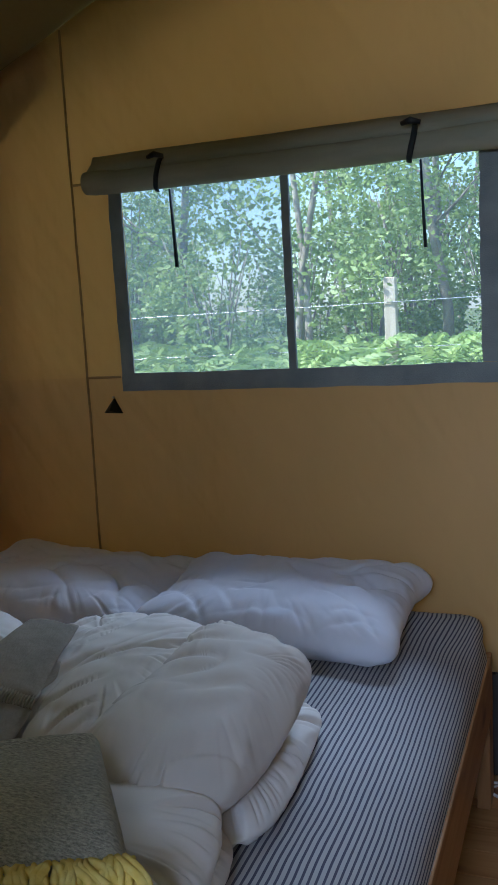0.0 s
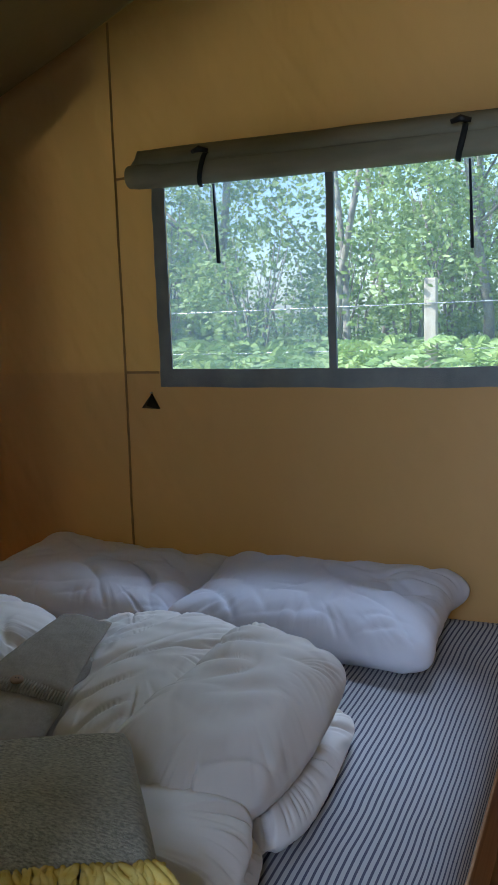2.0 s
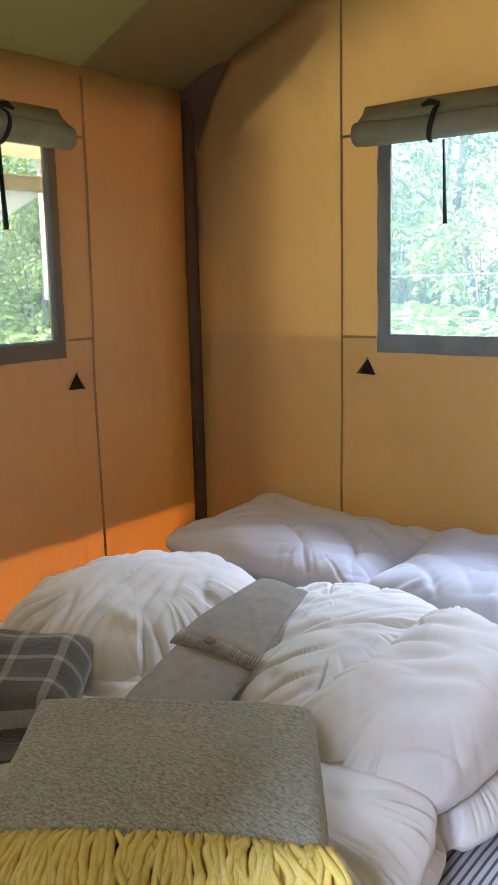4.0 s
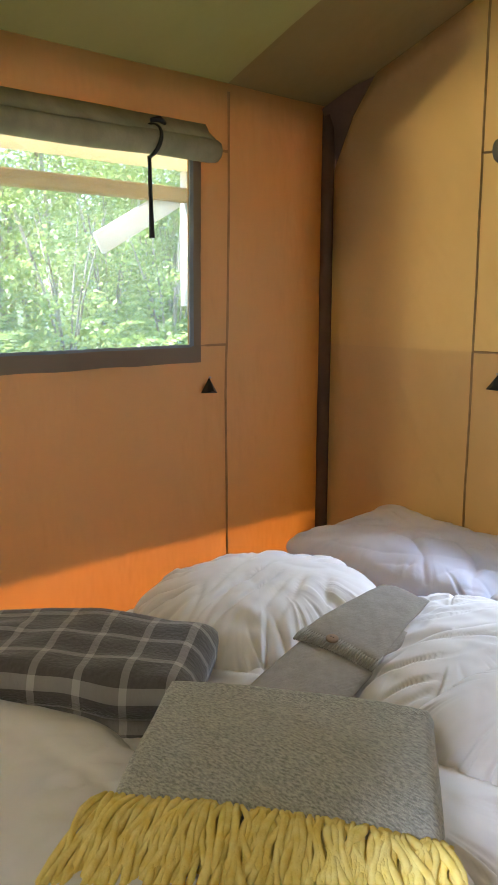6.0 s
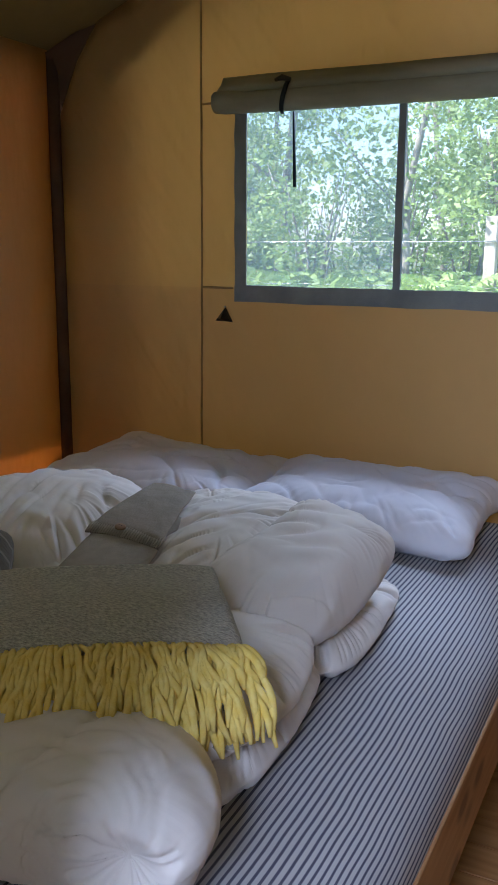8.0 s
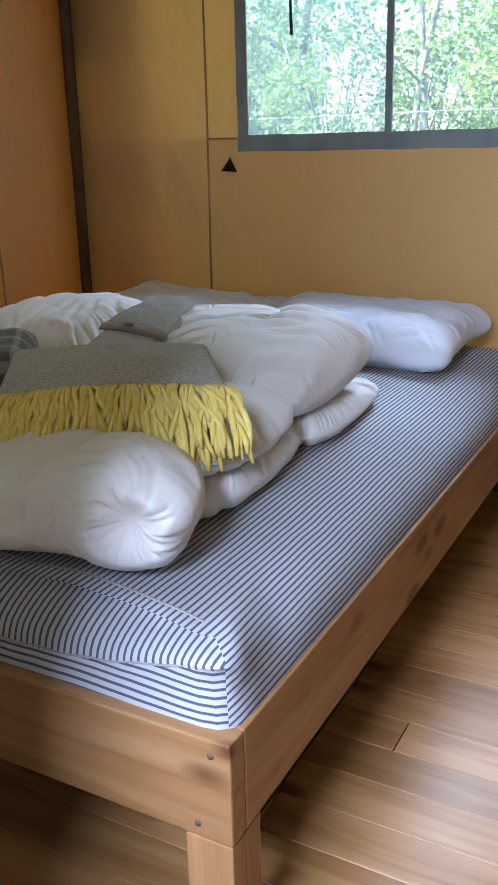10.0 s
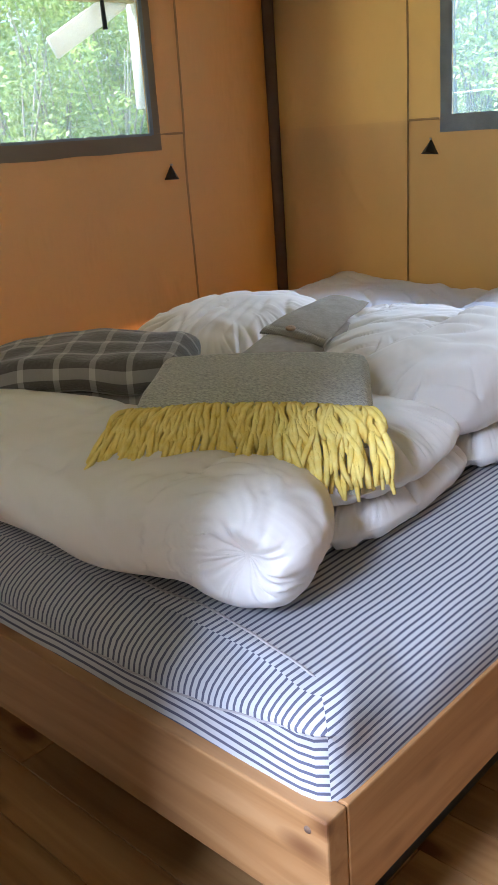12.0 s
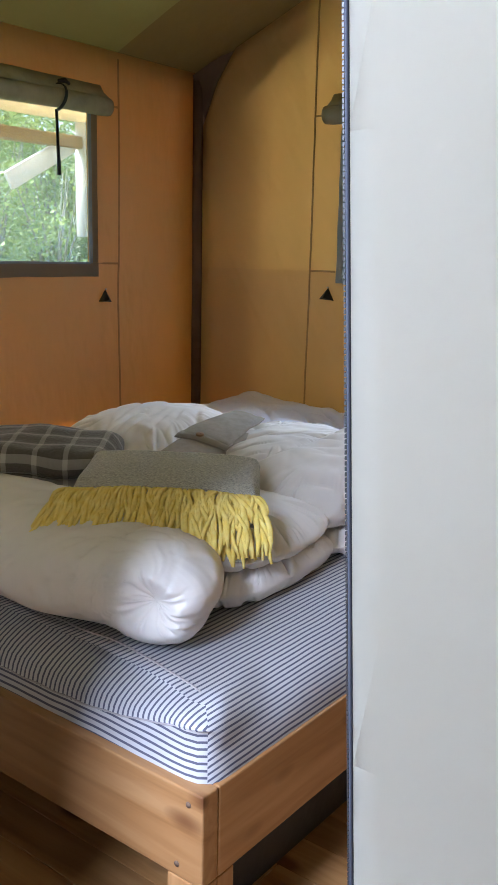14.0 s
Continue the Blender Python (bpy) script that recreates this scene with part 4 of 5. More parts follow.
def knotted_roll():
    """The rolled front of the duvet: a thick roll that bends forward and ends in a gathered, twisted knot."""
    a, b, c, d = Vector((-1.60, 0.30, 0.714)), Vector((-0.56, 0.282, 0.718)), Vector((-0.295, 0.285, 0.722)), Vector((-0.262, 0.115, 0.722))
    line = [a.lerp(b, k / 60) for k in range(60)]
    for k in range(41):
        t = k / 40
        line.append(b * (1 - t) ** 2 + c * (2 * t * (1 - t)) + d * t * t)
    lens = [0.0]
    for u_, v_ in zip(line, line[1:]):
        lens.append(lens[-1] + (v_ - u_).length)
    total, cap = lens[-1], 0.13
    stops = [total - l for l in lens if total - l > cap and l > 0]
    stops = [(total - cap * (1 - math.cos(f)), math.sin(f)) for f in (math.pi / 2 * k / 16 for k in range(1, 17))] + [(l, 1.0) for l in stops] + [(cap * (1 - math.cos(f)), math.sin(f)) for f in (math.pi / 2 * k / 34 for k in range(33, 0, -1))]
    stops = [(total - l, s, l) if n_ >= 16 else (total - l, s, l) for n_, (l, s) in enumerate(stops)]
    bm, rings, sides = bmesh.new(), [], 120
    for along, shrink, left in stops:
        k = max(0, min(len(line) - 2, next((i for i, l in enumerate(lens) if l > along), len(line) - 1) - 1))
        f = (along - lens[k]) / max(1e-6, lens[k + 1] - lens[k])
        mid = line[k].lerp(line[k + 1], f)
        fwd = (line[min(k + 4, len(line) - 1)] - line[max(k - 4, 0)]).normalized()
        right = fwd.cross(Vector((0, 0, 1))).normalized()
        up = right.cross(fwd)
        w = min(1.0, max(0.0, (left - 0.02) / 0.42))
        w = w * w * (3 - 2 * w)
        rs, ru = 0.122 + 0.112 * w, 0.116 + 0.004 * w
        ring = []
        for s in range(sides):
            g = 2 * math.pi * s / sides
            cx, cz = math.cos(g), math.sin(g)
            twist = g + 4.0 * left + 0.35 * noise.noise((cx * 2, cz * 2, left * 9))
            e = math.exp(-left / 0.095)
            pleat = noise.noise((math.cos(twist) * 3.4, math.sin(twist) * 3.4, left * 3 + 4))
            fine = noise.noise((math.cos(twist) * 7.5, math.sin(twist) * 7.5, left * 6))
            held = max(0.0, 0.30 + 1.3 * noise.noise((cx * 1.3 + 4, cz * 1.3, left * 5)))
            dsp = -0.032 * held * e * shrink * (1 - min(1.0, abs(pleat) * 4.2)) ** 1.3 - 0.013 * held * e * shrink * (1 - min(1.0, abs(fine) * 3.0)) ** 1.4
            dsp += 0.016 * noise.noise((mid.x * 4, cx * 1.4, cz * 1.4 + 2)) * min(1.0, left * 6)
            crease = noise.noise((mid.x * 17 + cx * 1.5, cx * 1.6 + 3, cz * 1.6))
            dsp -= 0.015 * (1 - min(1.0, abs(crease) * 3.2)) ** 1.5 * max(0.0, 0.4 + noise.noise((mid.x * 3.5, cz, 9))) * min(1.0, left * 5)
            dsp -= 0.012 * math.exp(-((left - 0.235) / 0.012) ** 2) * (0.7 + 0.3 * math.sin(g * 31))
            dsp += 0.005 * noise.noise((g * 7, left * 20, 5)) * math.exp(-((left - 0.235) / 0.045) ** 2)
            pull = fwd * (-0.060 * math.exp(-left / 0.011) + 0.010 * math.exp(-((left - 0.02) / 0.012) ** 2) * pleat * 2)
            ring.append(bm.verts.new(mid + right * ((rs * shrink + dsp) * cx) + up * ((ru * shrink + dsp) * cz) + pull))
        rings.append(ring)
    for r0, r1 in zip(rings, rings[1:]):
        for s in range(sides):
            bm.faces.new((r0[s], r0[(s + 1) % sides], r1[(s + 1) % sides], r1[s]))
    bm.faces.new(rings[0][::-1])
    bm.faces.new(rings[-1])
    bmesh.ops.recalc_face_normals(bm, faces=bm.faces)
    return bm


part("rolled_front", knotted_roll(), M_LINEN, duvet, "rolled front fold with a twisted end")
part("middle_layer", puff((-1.03, 0.80, 0.690), (0.56, 0.42, 0.085), e=0.45, wr=0.014, seed=2, grain=0.012, dirs=((30, 0.07, 0.018), (65, 0.04, 0.008))), M_LINEN, duvet)
for nm, outline, at, z0, slope, top, under, pleats, seed, more in FOLDS:
    part(nm, cushion(outline, at, z0, slope, top, under, pleats, seed, **more), M_LINEN, duvet)


def pillow(centre, half, turn, z, slope, seed, label):
    ca, sa = math.cos(radians(turn)), math.sin(radians(turn))
    shape = ((-0.97, -0.95), (-0.5, -0.97), (0, -0.95), (0.5, -0.97), (0.94, -0.97), (0.97, -0.5), (0.96, 0.1), (0.98, 0.6), (1.03, 1.0), (0.5, 0.97), (0, 0.95), (-0.5, 0.96), (-0.97, 0.98), (-0.95, 0.4), (-0.95, -0.4))
    outline = [(centre[0] + u * half[0] * ca - v * half[1] * sa, centre[1] + u * half[0] * sa + v * half[1] * ca) for u, v in shape]
    bm = cushion(outline, centre, z, slope, half[2], z - 0.606, ((0.030, 0.009, 0.05), (0.08, 0.016, 0.12)), seed, p=4.6, q=2.1, lumps=0.012, cross=((40, 0.10, 0.022), (-45, 0.11, 0.022), (10, 0.06, 0.012)))
    return tagged(mesh_object("pillow", bm, M_PILLOW), label, "pillow", group="bed pillows")


pillow((-0.585, 2.02), (0.395, 0.275, 0.097), 2, 0.680, (-0.02, 0.06), 11, "plump white pillow with creased quilted cotton cover")
pillow((-1.37, 2.07), (0.42, 0.27, 0.085), -3, 0.675, (-0.03, 0.05), 12, "plump white pillow half hidden behind the duvet")


def draped(name, corner, u, v, nu, nv, thick, lift, mat, edge_drop, with_uv=False, round_=0.03):
    """A folded wool throw: a thick slab with rounded folded edges, on the frame corner, u, v; lift(a, b): height over the plane."""
    bm = bmesh.new()
    uvl = bm.loops.layers.uv.new("weave")
    up = u.cross(v).normalized()
    prof = [(0.012, 0.0), (0.0, 0.25), (0.0, 0.7), (0.006, 0.92), (0.02, 1.0)]
    top, bot = {}, {}
    lu, lv = u.length, v.length
    for i in range(nu + 1):
        for j in range(nv + 1):
            a, b = i / nu, j / nv
            edge = min(a * lu, (1 - a) * lu, b * lv, (1 - b) * lv)
            r = max(0.0, 1 - edge / round_)
            h = thick * math.sqrt(max(0.0, 1 - r * r * 0.85))
            base = corner + u * a + v * b + up * lift(a, b)
            top[i, j] = bm.verts.new(base + up * h)
            bot[i, j] = bm.verts.new(base)
    def quad(q, uvs):
        f = bm.faces.new(q)
        for lp, t in zip(f.loops, uvs):
            lp[uvl].uv = t
    for i in range(nu):
        for j in range(nv):
            ids = ((i, j), (i + 1, j), (i + 1, j + 1), (i, j + 1))
            quad([top[k] for k in ids], [(k[0] / nu * lu, k[1] / nv * lv) for k in ids])
            quad([bot[k] for k in reversed(ids)], [(k[0] / nu * lu, k[1] / nv * lv) for k in reversed(ids)])
    for i in range(nu):
        for j, s in ((0, -1), (nv, 1)):
            quad([bot[i, j], bot[i + 1, j], top[i + 1, j], top[i, j]], [(i / nu * lu, j / nv * lv + s * thick), ((i + 1) / nu * lu, j / nv * lv + s * thick), ((i + 1) / nu * lu, j / nv * lv), (i / nu * lu, j / nv * lv)])
    for j in range(nv):
        for i, s in ((0, -1), (nu, 1)):
            quad([bot[i, j], bot[i, j + 1], top[i, j + 1], top[i, j]], [(i / nu * lu + s * thick, j / nv * lv), (i / nu * lu + s * thick, (j + 1) / nv * lv), (i / nu * lu, (j + 1) / nv * lv), (i / nu * lu, j / nv * lv)])
    return bm


# grey throw with yellow fringe
throw = tagged(new("throw_blanket"), "folded grey wool throw with thick yellow yarn fringe", "blanket")
FL, FR, BL = Vector((-0.668, 0.272, 0.838)), Vector((-0.275, 0.516, 0.838)), Vector((-0.885, 0.562, 0.842))
U, V = FR - FL, BL - FL


def throw_lift(a, b):
    return 0.012 * math.sin(a * 3.1) + 0.006 * noise.noise((a * 3, b * 3, 1)) - 0.03 * max(0, 0.25 - b) * 2


part("folded_cloth", draped("cloth", FL, U, V, 44, 36, 0.045, throw_lift, M_WOOL, 0.02, round_=0.022), M_WOOL, throw)
part("folded_cloth", draped("cloth", FL - Vector((0.004, -0.01, 0.030)), U * 0.97, V * 0.96, 30, 24, 0.03, throw_lift, M_WOOL, 0.02, round_=0.015), M_WOOL, throw)
out = Vector((V.x, V.y, 0)).normalized() * -1
un = U.normalized()
part("folded_cloth", draped("cloth", FL + U * 0.50 + out * 0.075 + Vector((0, 0, -0.052)), U * 0.44, V * 0.6, 24, 18, 0.014, lambda a, b: -0.05 * (1 - b) ** 2, M_WOOL, 0.02, round_=0.012), M_WOOL, throw)
rng = random.Random(4)
for row, (z0, drop, reach, count) in enumerate(((0.054, 0.040, 0.066, 62), (0.049, 0.052, 0.076, 62), (0.036, 0.078, 0.104, 60), (0.022, 0.092, 0.112, 60), (0.010, 0.100, 0.104, 60))):
    for k in range(count):
        a = (k + 0.5 + rng.uniform(-0.3, 0.3)) / count
        fan = (a - 0.5 if a < 0.5 else (a - 0.5) * 0.25) * (0.07 + 0.05 * row) + rng.uniform(-0.020, 0.020)
        p0 = FL + U * a + Vector((0, 0, z0 - 0.008 + throw_lift(a, 0)))
        ln = rng.uniform(0.85, 1.12) * (1.5 - 0.68 * a)
        bend, ph = rng.uniform(-0.013, 0.013), rng.uniform(0, 6)
        pts = []
        for s in range(7):
            t = s / 6
            pts.append(p0 + out * (reach * ln * (1 - (1 - t) ** 1.6) - 0.012) + un * (fan * t + bend * math.sin(t * 5 + ph)) + Vector((0, 0, -drop * ln * t ** 1.6 + 0.010 * math.sin(t * 3.1))))
        part("tassel", tube_bm(pts, rng.uniform(0.0046, 0.0066), 6, taper=[0.75, 1, 1.05, 0.95, 1.1, 1.15, 0.6]), M_YARN, throw)

# plaid throw
plaid = tagged(new("plaid_blanket"), "folded dark grey checked wool blanket with short fringe", "blanket")
C, PU, PV = Vector((-1.165, 0.535, 0.768)), Vector((0.80, 0.60, 0.035)) * 0.56, Vector((-0.60, 0.80, 0.05)) * 0.31
corner_p = C - PU / 2 - PV / 2


def plaid_lift(a, b):
    sag = 0.10 * max(0, 0.30 - a) ** 1.3 + 0.05 * max(0, a - 0.8) ** 1.2
    return 0.020 * noise.noise((a * 2.0, b * 1.4, 8)) + 0.010 * noise.noise((a * 6, b * 5, 3)) - sag + 0.010 * math.sin(a * 5)


part("folded_cloth", draped("cloth", corner_p, PU * 0.98, PV * 0.97, 40, 26, 0.052, plaid_lift, M_PLAID, 0.02, round_=0.03), M_PLAID, plaid)
part("folded_cloth", draped("cloth", corner_p + Vector((0, 0, 0.048)), PU, PV, 44, 28, 0.075, plaid_lift, M_PLAID, 0.02, round_=0.05), M_PLAID, plaid)
for k in range(70):
    b = (k + 0.5) / 70
    p0 = corner_p + PV * b + Vector((0, 0, 0.06 + plaid_lift(0, b)))
    d = -PU.normalized()
    ln = rng.uniform(0.03, 0.05)
    pts = [p0 + d * ln * t + Vector((rng.uniform(-.004, .004), rng.uniform(-.004, .004), -0.05 * t * t)) for t in (0, 0.35, 0.7, 1)]
    part("fringe_thread", tube_bm(pts, 0.003, 4), M_DARKYARN, plaid)

# knitted hot water bottle cover
knit = tagged(new("hot_water_bottle"), "hot water bottle in a taupe knitted buttoned cover", "hot water bottle")
base = Vector((-0.762, 0.80, 0.832))
ax = Vector((-0.13, 1.0, 0.165)).normalized()
sd = Vector((1.0, 0.13, -0.15)).normalized()
upk = sd.cross(ax).normalized()


def knit_sheet(l0, l1, w0, w1, d0, thick, ripple, n=26, m_=20):
    bm = bmesh.new()
    rows = []
    for i in range(n + 1):
        t = i / n
        l = l0 + (l1 - l0) * t
        w = w0 + (w1 - w0) * t
        ring = []
        for j in range(m_):
            a = 2 * math.pi * j / m_
            c, s = math.cos(a), math.sin(a)
            c = math.copysign(abs(c) ** 0.6, c)
            ring.append(bm.verts.new(base + ax * (l + 0.06 * w * c) + sd * w * c + upk * (d0 + thick * s * (0.75 if 0 < i < n else 0.45) + ripple * noise.noise((l * 14, c * 3, 2)) + 0.01 * math.sin(l * 9))))
        rows.append(ring)
    for a, b in zip(rows, rows[1:]):
        for j in range(m_):
            bm.faces.new((a[j], a[(j + 1) % m_], b[(j + 1) % m_], b[j]))
    bm.faces.new(rows[0][::-1]); bm.faces.new(rows[-1])
    return bm


part("cover", knit_sheet(-0.16, 0.24, 0.085, 0.082, 0.006, 0.030, 0.006), M_KNIT, knit)
part("flap", knit_sheet(0.100, 0.375, 0.088, 0.056, 0.027, 0.012, 0.006), M_KNIT, knit, "folded knitted flap")
for k in range(30):
    s = -0.086 + 0.172 * k / 29
    part("rib", tube_bm([base + ax * (0.075 + 0.06 * s) + sd * s + upk * (0.037 - 0.25 * abs(s) ** 1.4), base + ax * (0.095 + 0.06 * s) + sd * s + upk * (0.042 - 0.22 * abs(s) ** 1.4), base + ax * (0.120 + 0.06 * s) + sd * s * 0.98 + upk * (0.041 - 0.2 * abs(s) ** 1.4)], 0.0030, 5), M_KNIT, knit)
bp0 = base + ax * 0.097 + upk * 0.046 - sd * 0.014
bt = part("button", tube_bm([bp0, bp0 + upk * 0.004, bp0 + upk * 0.006], 0.0125, 14, taper=[1, 1, 0.8]), material("wooden_button", (0.36, 0.24, 0.15), 0.5), knit, "round wooden button")
for q in (-0.003, 0.003):
    part("hole", tube_bm([bp0 + sd * q + upk * 0.0055, bp0 + sd * q + upk * 0.0068], 0.0014, 6), M_BLACK, bt)

# ---- small things ----


def wall_tab(to_world, u, z, with_cord):
    """A small black triangular tab on the canvas, with its eyelet."""
    root = tagged(new("lamp_tab"), "small black triangular leather tab on the tent wall", "wall tab", group="wall tabs")
    bm = bmesh.new()
    w, h = 0.036, 0.052
    a = [bm.verts.new(to_world(u + p, 0.006, z + q)) for p, q in ((-w, -h * 0.55), (w, -h * 0.62), (0.004, h * 0.5))]
    b = [bm.verts.new(to_world(u + p, d, z + q)) for p, q, d in ((-w * 0.8, -h * 0.52, 0.03), (w * 0.85, -h * 0.58, 0.022), (0.003, h * 0.42, 0.012))]
    m1 = bm.verts.new(to_world(u - 0.002, 0.040, z - h * 0.35))
    for k in range(3):
        bm.faces.new((a[k], a[(k + 1) % 3], b[(k + 1) % 3], b[k]))
        bm.faces.new((b[k], b[(k + 1) % 3], m1))
    bm.faces.new(a[::-1])
    part("tab", bm, M_BLACK, root, smooth=False)
    part("eyelet", tube_bm([to_world(u + 0.004, 0.008, z + h * 0.52), to_world(u + 0.004, 0.016, z + h * 0.52)], 0.004, 8), M_METAL, root, "tiny steel eyelet")
    return root


wall_tab(back_world, -1.335, 1.258, False)
wall_tab(back_world, 0.082, 1.235, True)
wall_tab(side_world, 1.778, 1.228, False)
cable = tagged(new("switch_cable"), "black lamp cable with an inline switch on the tent wall", "cable")
part("cord", tube_bm([(0.09, YB - 0.03, 1.23), (0.30, YB - 0.03, 1.37), (0.62, YB - 0.03, 1.60), (1.0, YB - 0.03, 1.88)], 0.0035, 6), M_CORD, cable)
part("cord", tube_bm([(0.082, YB - 0.022, 1.20), (0.074, YB - 0.02, 1.13), (0.074, YB - 0.018, 0.98), (0.078, YB - 0.018, 0.80)], 0.0035, 6), M_CORD, cable)
sw = part("switch", box_bm(0.060, 0.100, YB - 0.034, YB - 0.008, 0.712, 0.806, 0.009, 3), M_BLACK, cable, "black inline switch")
part("rocker", box_bm(0.080, 0.094, YB - 0.038, YB - 0.030, 0.735, 0.775, 0.002), M_WHITEPLASTIC, sw, "pale grey rocker")
part("cord", tube_bm([(0.082, YB - 0.02, 0.715), (0.095, YB - 0.02, 0.60), (0.105, YB - 0.022, 0.45), (0.115, YB - 0.03, 0.30), (0.13, YB - 0.04, 0.15), (0.16, YB - 0.06, 0.03), (0.22, YB - 0.10, 0.008), (0.4, YB - 0.12, 0.006)], 0.0035, 6), M_CORD, cable)
loop = tagged(new("floor_cable"), "coiled pale cable lying on the floor by the wall", "cable")
pts = [(-0.10 + 0.9 * k / 30, YB - 0.05 - 0.02 * math.sin(k * 0.5), 0.006) for k in range(31)]
part("cord", tube_bm(pts, 0.005, 6), M_WHITEPLASTIC, loop)
part("cord", tube_bm([(0.06 + 0.075 * math.cos(a), YB - 0.12 + 0.05 * math.sin(a), 0.006 + 0.004 * (a > 3)) for a in (0.3 + 0.3 * k for k in range(20))], 0.005, 6), M_WHITEPLASTIC, loop)

box = tagged(new("storage_box"), "dark grey fabric storage box under the bed", "storage box")
part("body", box_bm(-0.86, -0.145, 0.27, 1.15, 0, 0.235, 0.012, 3), M_BOX, box)
part("lid", box_bm(-0.87, -0.135, 0.26, 1.16, 0.236, 0.262, 0.008, 2), M_BOX, box)
pouffe = tagged(new("pouffe"), "faded denim pouffe with pale piping", "pouffe")
PX0, PX1, PY0, PY1, PZ = -0.56, -0.01, -1.00, -0.45, 0.61
part("cushion", puff(((PX0 + PX1) / 2, (PY0 + PY1) / 2, PZ / 2 + 0.005), ((PX1 - PX0) / 2, (PY1 - PY0) / 2, PZ / 2), e=0.25, ez=0.3, wr=0.006, seed=21, grain=0.02), M_DENIM, pouffe)
for z, g in ((PZ - 0.035, 0.004),):
    ring = []
    for k in range(65):
        a = 2 * math.pi * k / 64
        c, s = math.cos(a), math.sin(a)
        ring.append(((PX0 + PX1) / 2 + ((PX1 - PX0) / 2 + g) * math.copysign(abs(c) ** 0.28, c), (PY0 + PY1) / 2 + ((PY1 - PY0) / 2 + g) * math.copysign(abs(s) ** 0.28, s), z))
    part("piping", tube_bm(ring, 0.006, 8), M_PIPING, pouffe, "pale blue piping")

# ---- outdoors ----


def ground_z(x, y):
    """The bank that rises behind and beside the tent."""
    t = min(1.0, max(0.0, (max(y - 3.3, -x - 4.0)) / 3.6))
    return -0.32 + 0.9 * t * t * (3 - 2 * t) + 0.05 * noise.noise((x * 0.3, y * 0.3, 0))


gx = [-150, -100, -60, -40, -28] + [-20 + k for k in range(32)] + [16, 24, 40, 60, 100, 150]
bm = bmesh.new()
rows = [[bm.verts.new((x, y, ground_z(x, y))) for x in gx] for y in gx]
for a, b in zip(rows, rows[1:]):
    for j in range(len(gx) - 1):
        bm.faces.new((a[j], a[j + 1], b[j + 1], b[j]))
tagged(mesh_object("ground", bm, M_GROUND), "grassy woodland bank round the tent", "ground", kind="structure")
deck = mesh_object("deck_base", box_bm(XL - 0.1, XR + 0.1, YF - 1.2, YB + 0.1, -0.3, -0.035), M_BROWN, False)
tagged(deck, "dark timber base under the tent floor", "deck", kind="structure")

awning = tagged(new("awning"), "sunlit cream canvas awning on a timber beam", "awning")
bm = bmesh.new()
AX, AZ = -2.93, 2.106
rows = []
for k in range(25):
    y = YF + (2.75 - YF) * k / 24
    rows.append([bm.verts.new((XL - 0.05 + (AX - XL + 0.05) * t, y, 2.36 + (AZ - 2.36) * t - 0.01 * math.sin(math.pi * t) + 0.008 * noise.noise((y * 2, t * 3, 0)))) for t in (0, 0.2, 0.4, 0.6, 0.8, 1.0)])
for a, b in zip(rows, rows[1:]):
    for j in range(5):
        bm.faces.new((a[j], a[j + 1], b[j + 1], b[j]))
bmesh.ops.solidify(bm, geom=list(bm.faces), thickness=0.004)
part("canopy", bm, M_AWNING, awning)
part("beam", box_bm(-2.885, -2.825, YF, 2.28, 1.958, 2.022, 0.006), M_BEAM, awning, "sunlit timber beam", False)
bm = box_bm(-0.012, 0.012, -0.24, 0.24, -0.048, 0.048, 0.008, 2)
bmesh.ops.transform(bm, matrix=pose(-2.86, 2.02, 1.872, 28, 0, 0), verts=bm.verts)
part("tie_flap", bm, M_DOORWHITE, awning, "sunlit white canvas flap")
part("side_curtain", box_bm(-2.90, -2.82, 2.285, 2.30, 1.5, 2.10, 0.004), M_DOORWHITE, awning, "sunlit white canvas edge")


def leaf_cloud(seed, count, size, spread, height0, height1, bm=None, squash=1.0):
    """Many small leaf blades in uneven clumps."""
    r = random.Random(seed)
    own_v, own_f = [], []
    clumps = []
    for _ in range(max(6, count // 70)):
        a, d = r.uniform(0, 6.283), spread * math.sqrt(r.random())
        clumps.append((d * math.cos(a), d * math.sin(a), r.uniform(height0, height1), r.uniform(0.25, 0.6) * spread * 0.55))
    for _ in range(count):
        cx, cy, cz, cr = r.choice(clumps)
        p = Vector((cx + r.gauss(0, cr * 0.5), cy + r.gauss(0, cr * 0.5), cz + r.gauss(0, cr * 0.4) * squash))
        d = Vector((r.gauss(0, 1), r.gauss(0, 1), r.gauss(-0.2, 0.6))).normalized()
        s = d.cross(Vector((r.gauss(0, 1), r.gauss(0, 1), r.gauss(0, 1)))).normalized()
        l = size * r.uniform(0.6, 1.3)
        k = len(own_v)
        own_v += [p, p + d * l * 0.5 + s * l * 0.32, p + d * l, p + d * l * 0.5 - s * l * 0.32]
        own_f.append((k, k + 1, k + 2, k + 3))
    return own_v, own_f


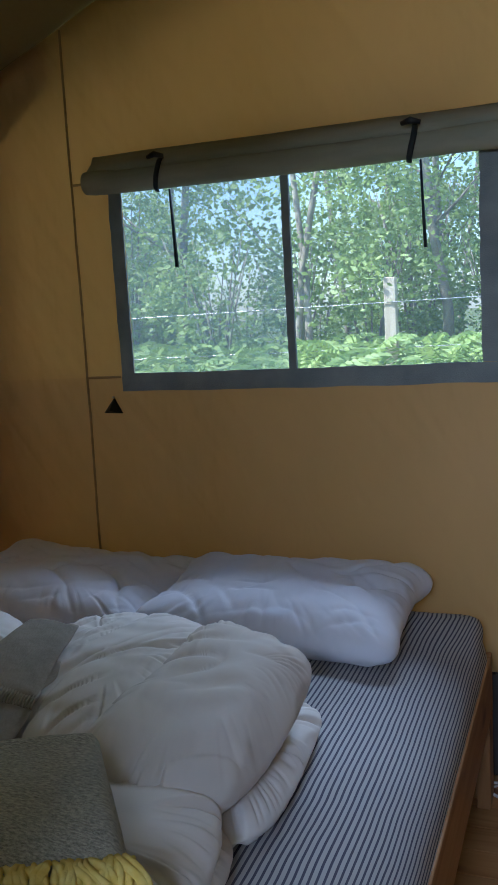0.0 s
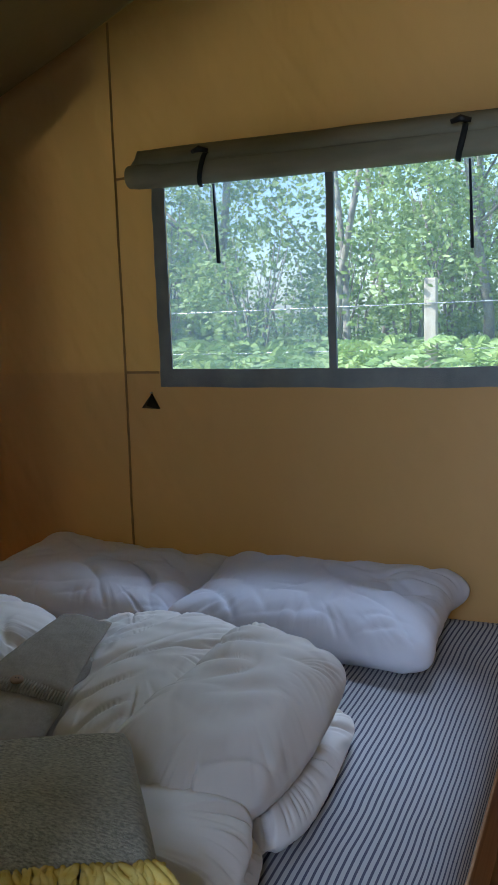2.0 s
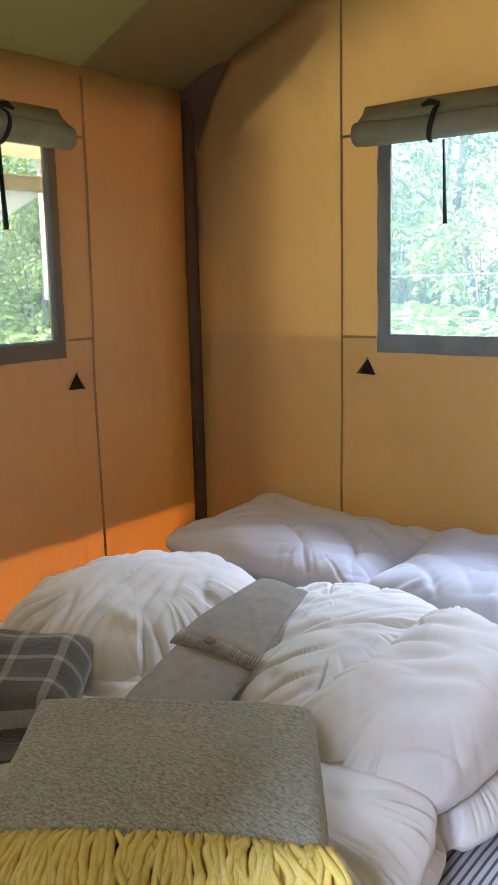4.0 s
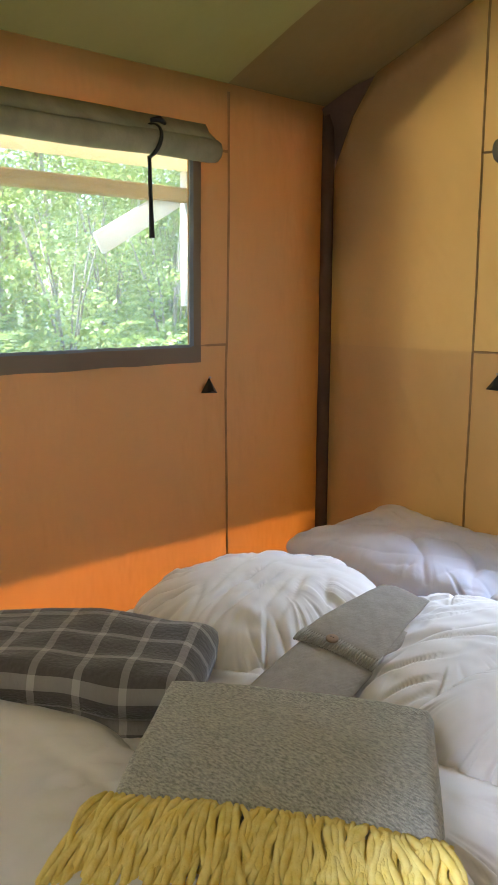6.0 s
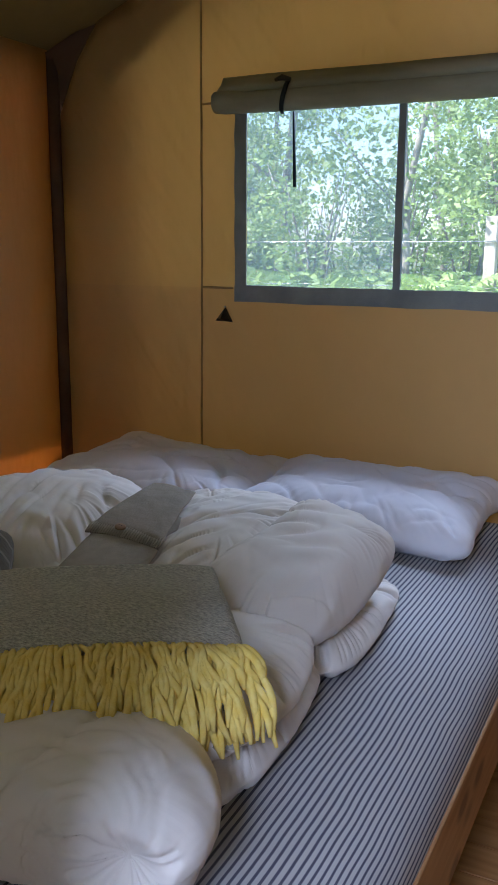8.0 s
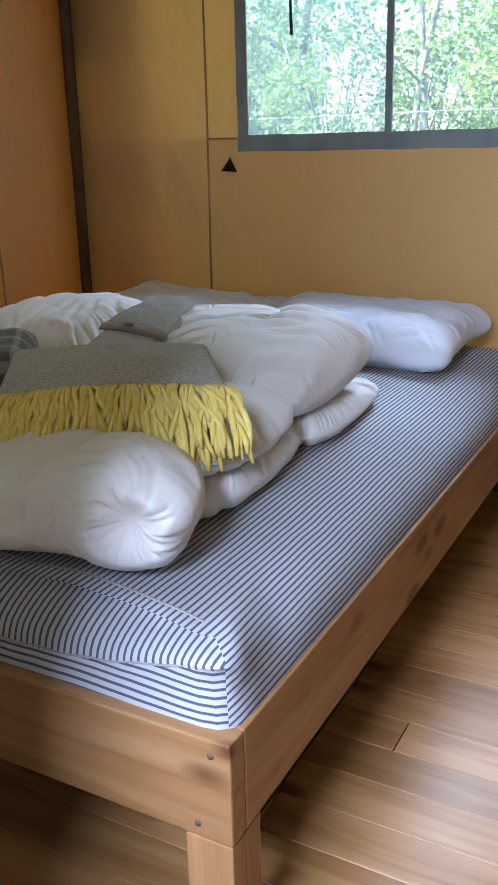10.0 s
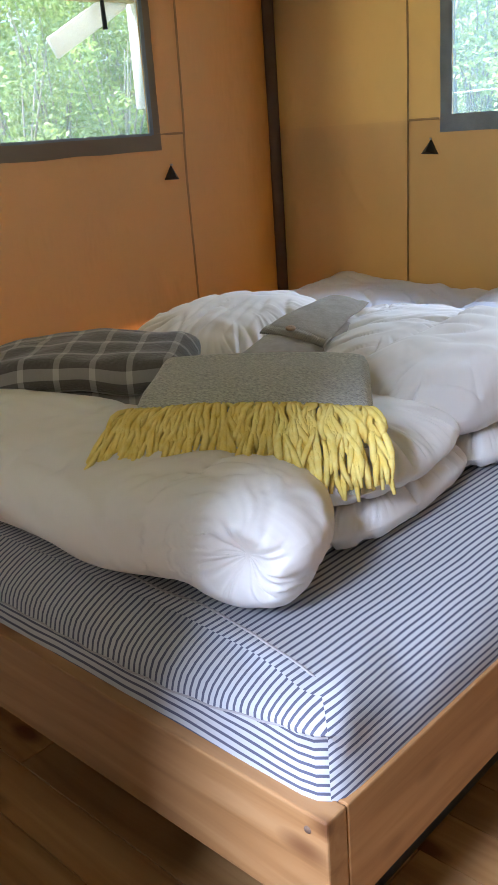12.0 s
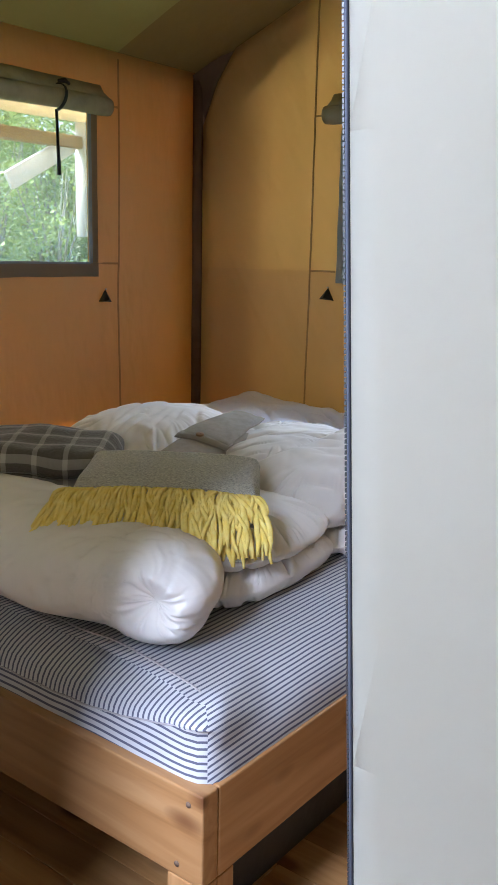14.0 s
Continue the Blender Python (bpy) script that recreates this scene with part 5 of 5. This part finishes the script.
def tree(seed, h, radius, lean, leaves, low):
    r = random.Random(seed)
    root = new("tree")
    bm = bmesh.new()
    path = [Vector((lean * (z / h) ** 1.3 + 0.12 * noise.noise((z * 0.6, seed, 0)), 0.12 * noise.noise((z * 0.6, seed, 5)), z)) for z in [h * k / 9 for k in range(10)]]
    tube_bm(path, radius, 8, bm, taper=[1.25, 1, 0.92, 0.85, 0.75, 0.65, 0.55, 0.42, 0.3, 0.15])
    for _ in range(9):
        k = r.randint(2, 8)
        a, l = r.uniform(0, 6.283), r.uniform(0.6, 1.7)
        p = path[k]
        tube_bm([p, p + Vector((math.cos(a) * l * 0.5, math.sin(a) * l * 0.5, l * 0.35)), p + Vector((math.cos(a) * l, math.sin(a) * l, l * 0.8))], radius * 0.38, 5, bm, taper=[1, 0.7, 0.25])
    part("trunk", bm, M_BARK, root)
    v, f = leaf_cloud(seed + 50, int(leaves * 1.6), 0.075, 1.5, low, h + 0.5)
    me = bpy.data.meshes.new("crown")
    me.from_pydata(v, [], f)
    me.materials.append(M_LEAF)
    cr = new("crown", me)
    cr.parent = root
    return tagged(root, "slender pale-barked tree in bright green leaf", "tree", group="woodland trees")


def shrub(seed, h, leaves):
    root = new("shrub")
    r = random.Random(seed)
    bm = bmesh.new()
    for _ in range(7):
        a = r.uniform(0, 6.283)
        tube_bm([(0, 0, 0), (math.cos(a) * 0.2, math.sin(a) * 0.2, h * 0.5), (math.cos(a) * 0.5, math.sin(a) * 0.5, h * 0.95)], 0.016, 5, bm, taper=[1, 0.8, 0.3])
    part("stem", bm, M_BARK, root)
    v, f = leaf_cloud(seed, int(leaves * 1.35), 0.065, 0.75, 0.2, h)
    me = bpy.data.meshes.new("foliage")
    me.from_pydata(v, [], f)
    me.materials.append(M_LEAF)
    c = new("foliage", me)
    c.parent = root
    return tagged(root, "leafy green shrub in the wood's edge", "shrub", group="woodland shrubs")


trees = [tree(31, 7.5, 0.055, 0.5, 3200, 1.2), tree(32, 8.5, 0.06, -0.9, 3600, 1.6), tree(33, 6.0, 0.04, 1.1, 2600, 0.8)]
shrubs = [shrub(41, 1.9, 1500), shrub(42, 2.6, 2000)]
placed = [Vector((-4.2, 9.2, -0.3)), Vector((-1.2, 10.0, -0.3)), Vector((-2.6, 8.4, -0.3)), Vector((-3.2, 7.9, -0.3)), Vector((0.8, 8.3, -0.3))]
for ob, p in zip(trees + shrubs, placed):
    p.z = ground_z(p.x, p.y) - 0.03
    ob.location = p
r = random.Random(77)
for k in range(66):
    if k < 26:
        p = (r.uniform(-9, 4.5), r.uniform(8.0, 16), 0)
    else:
        p = (r.uniform(-17, -9.5), r.uniform(-3, 14), 0)
    copy_thing(trees[k % 3 if k < 26 else 2], pose(p[0], p[1], ground_z(p[0], p[1]) - 0.03, 0, 0, r.uniform(0, 360)))
for k in range(88):
    if k < 38:
        p = (r.uniform(-8, 4), r.uniform(8.2, 14), 0)
    else:
        p = (r.uniform(-15, -7.0), r.uniform(-2, 12), 0)
    copy_thing(shrubs[k % 2], pose(p[0], p[1], ground_z(p[0], p[1]) - 0.03, 0, 0, r.uniform(0, 360)))

# bracken in front of the wood
v, f = [], []
for k in range(620):
    if k < 380:
        bx, by = r.uniform(-6.5, 3.5), r.uniform(5.4, 8.2)
    else:
        bx, by = r.uniform(-9.0, -5.0), r.uniform(-1.5, 8)
    hh = r.uniform(0.55, 1.0)
    gz = ground_z(bx, by)
    for _ in range(5):
        a = r.uniform(0, 6.283)
        dx, dy = math.cos(a), math.sin(a)
        for s in range(2, 17):
            t = s / 17
            p = Vector((bx + dx * 0.55 * t ** 1.6, by + dy * 0.55 * t ** 1.6, gz + hh * (t ** 0.7) - 0.25 * t ** 4))
            w = 0.13 * (1 - t) + 0.02
            for sg in (-1, 1):
                q = len(v)
                e = Vector((-dy * sg * w + dx * 0.06, dx * sg * w + dy * 0.06, -0.02))
                n = Vector((dx * 0.013, dy * 0.013, 0.010))
                v += [p - n, p + e * 0.5 - n, p + e, p + e * 0.5 + n, p + n]
                f.append((q, q + 1, q + 2, q + 3, q + 4))
me = bpy.data.meshes.new("bracken")
me.from_pydata(v, [], f)
me.materials.append(M_FERN)
tagged(new("bracken", me), "bright green bracken along the fence", "ferns", kind="stuff")

fence = tagged(new("fence"), "wire fence with weathered wooden posts", "fence")
for x in (-7.6, -4.6, -1.25, 2.0, 5.0):
    part("post", box_bm(x - 0.05, x + 0.05, 7.0, 7.09, ground_z(x, 7.0) - 0.1, 1.80, 0.006), M_POSTWOOD, fence, smooth=False)
for z in (1.22, 1.60):
    part("wire", tube_bm([(-12, 6.99, z), (-4, 6.99, z - 0.02), (0, 6.99, z), (8, 6.99, z - 0.02)], 0.004, 5), M_METAL, fence)

# ---- floor boards ----
floor = mesh_object("floor", box_bm(XL, XR, YF - 1.0, YB + 0.05, -0.034, -0.022), M_BROWN, False)
tagged(floor, "honey pine plank floor with dark knots", "floor", kind="structure")
boards = {}
rb = random.Random(5)
PW = 0.118
k = 0
y = YB + 0.03
while y > YF - 1.0:
    cut = rb.uniform(-1.2, 2.2)
    for x0, x1 in ((XL, cut - 0.0015), (cut + 0.0015, XR)):
        part("plank", box_bm(x0, x1, y - PW + 0.0012, y, -0.0215, 0.0 - rb.uniform(0, 0.0008), 0.0012), M_FLOOR, floor, smooth=False)
    y -= PW
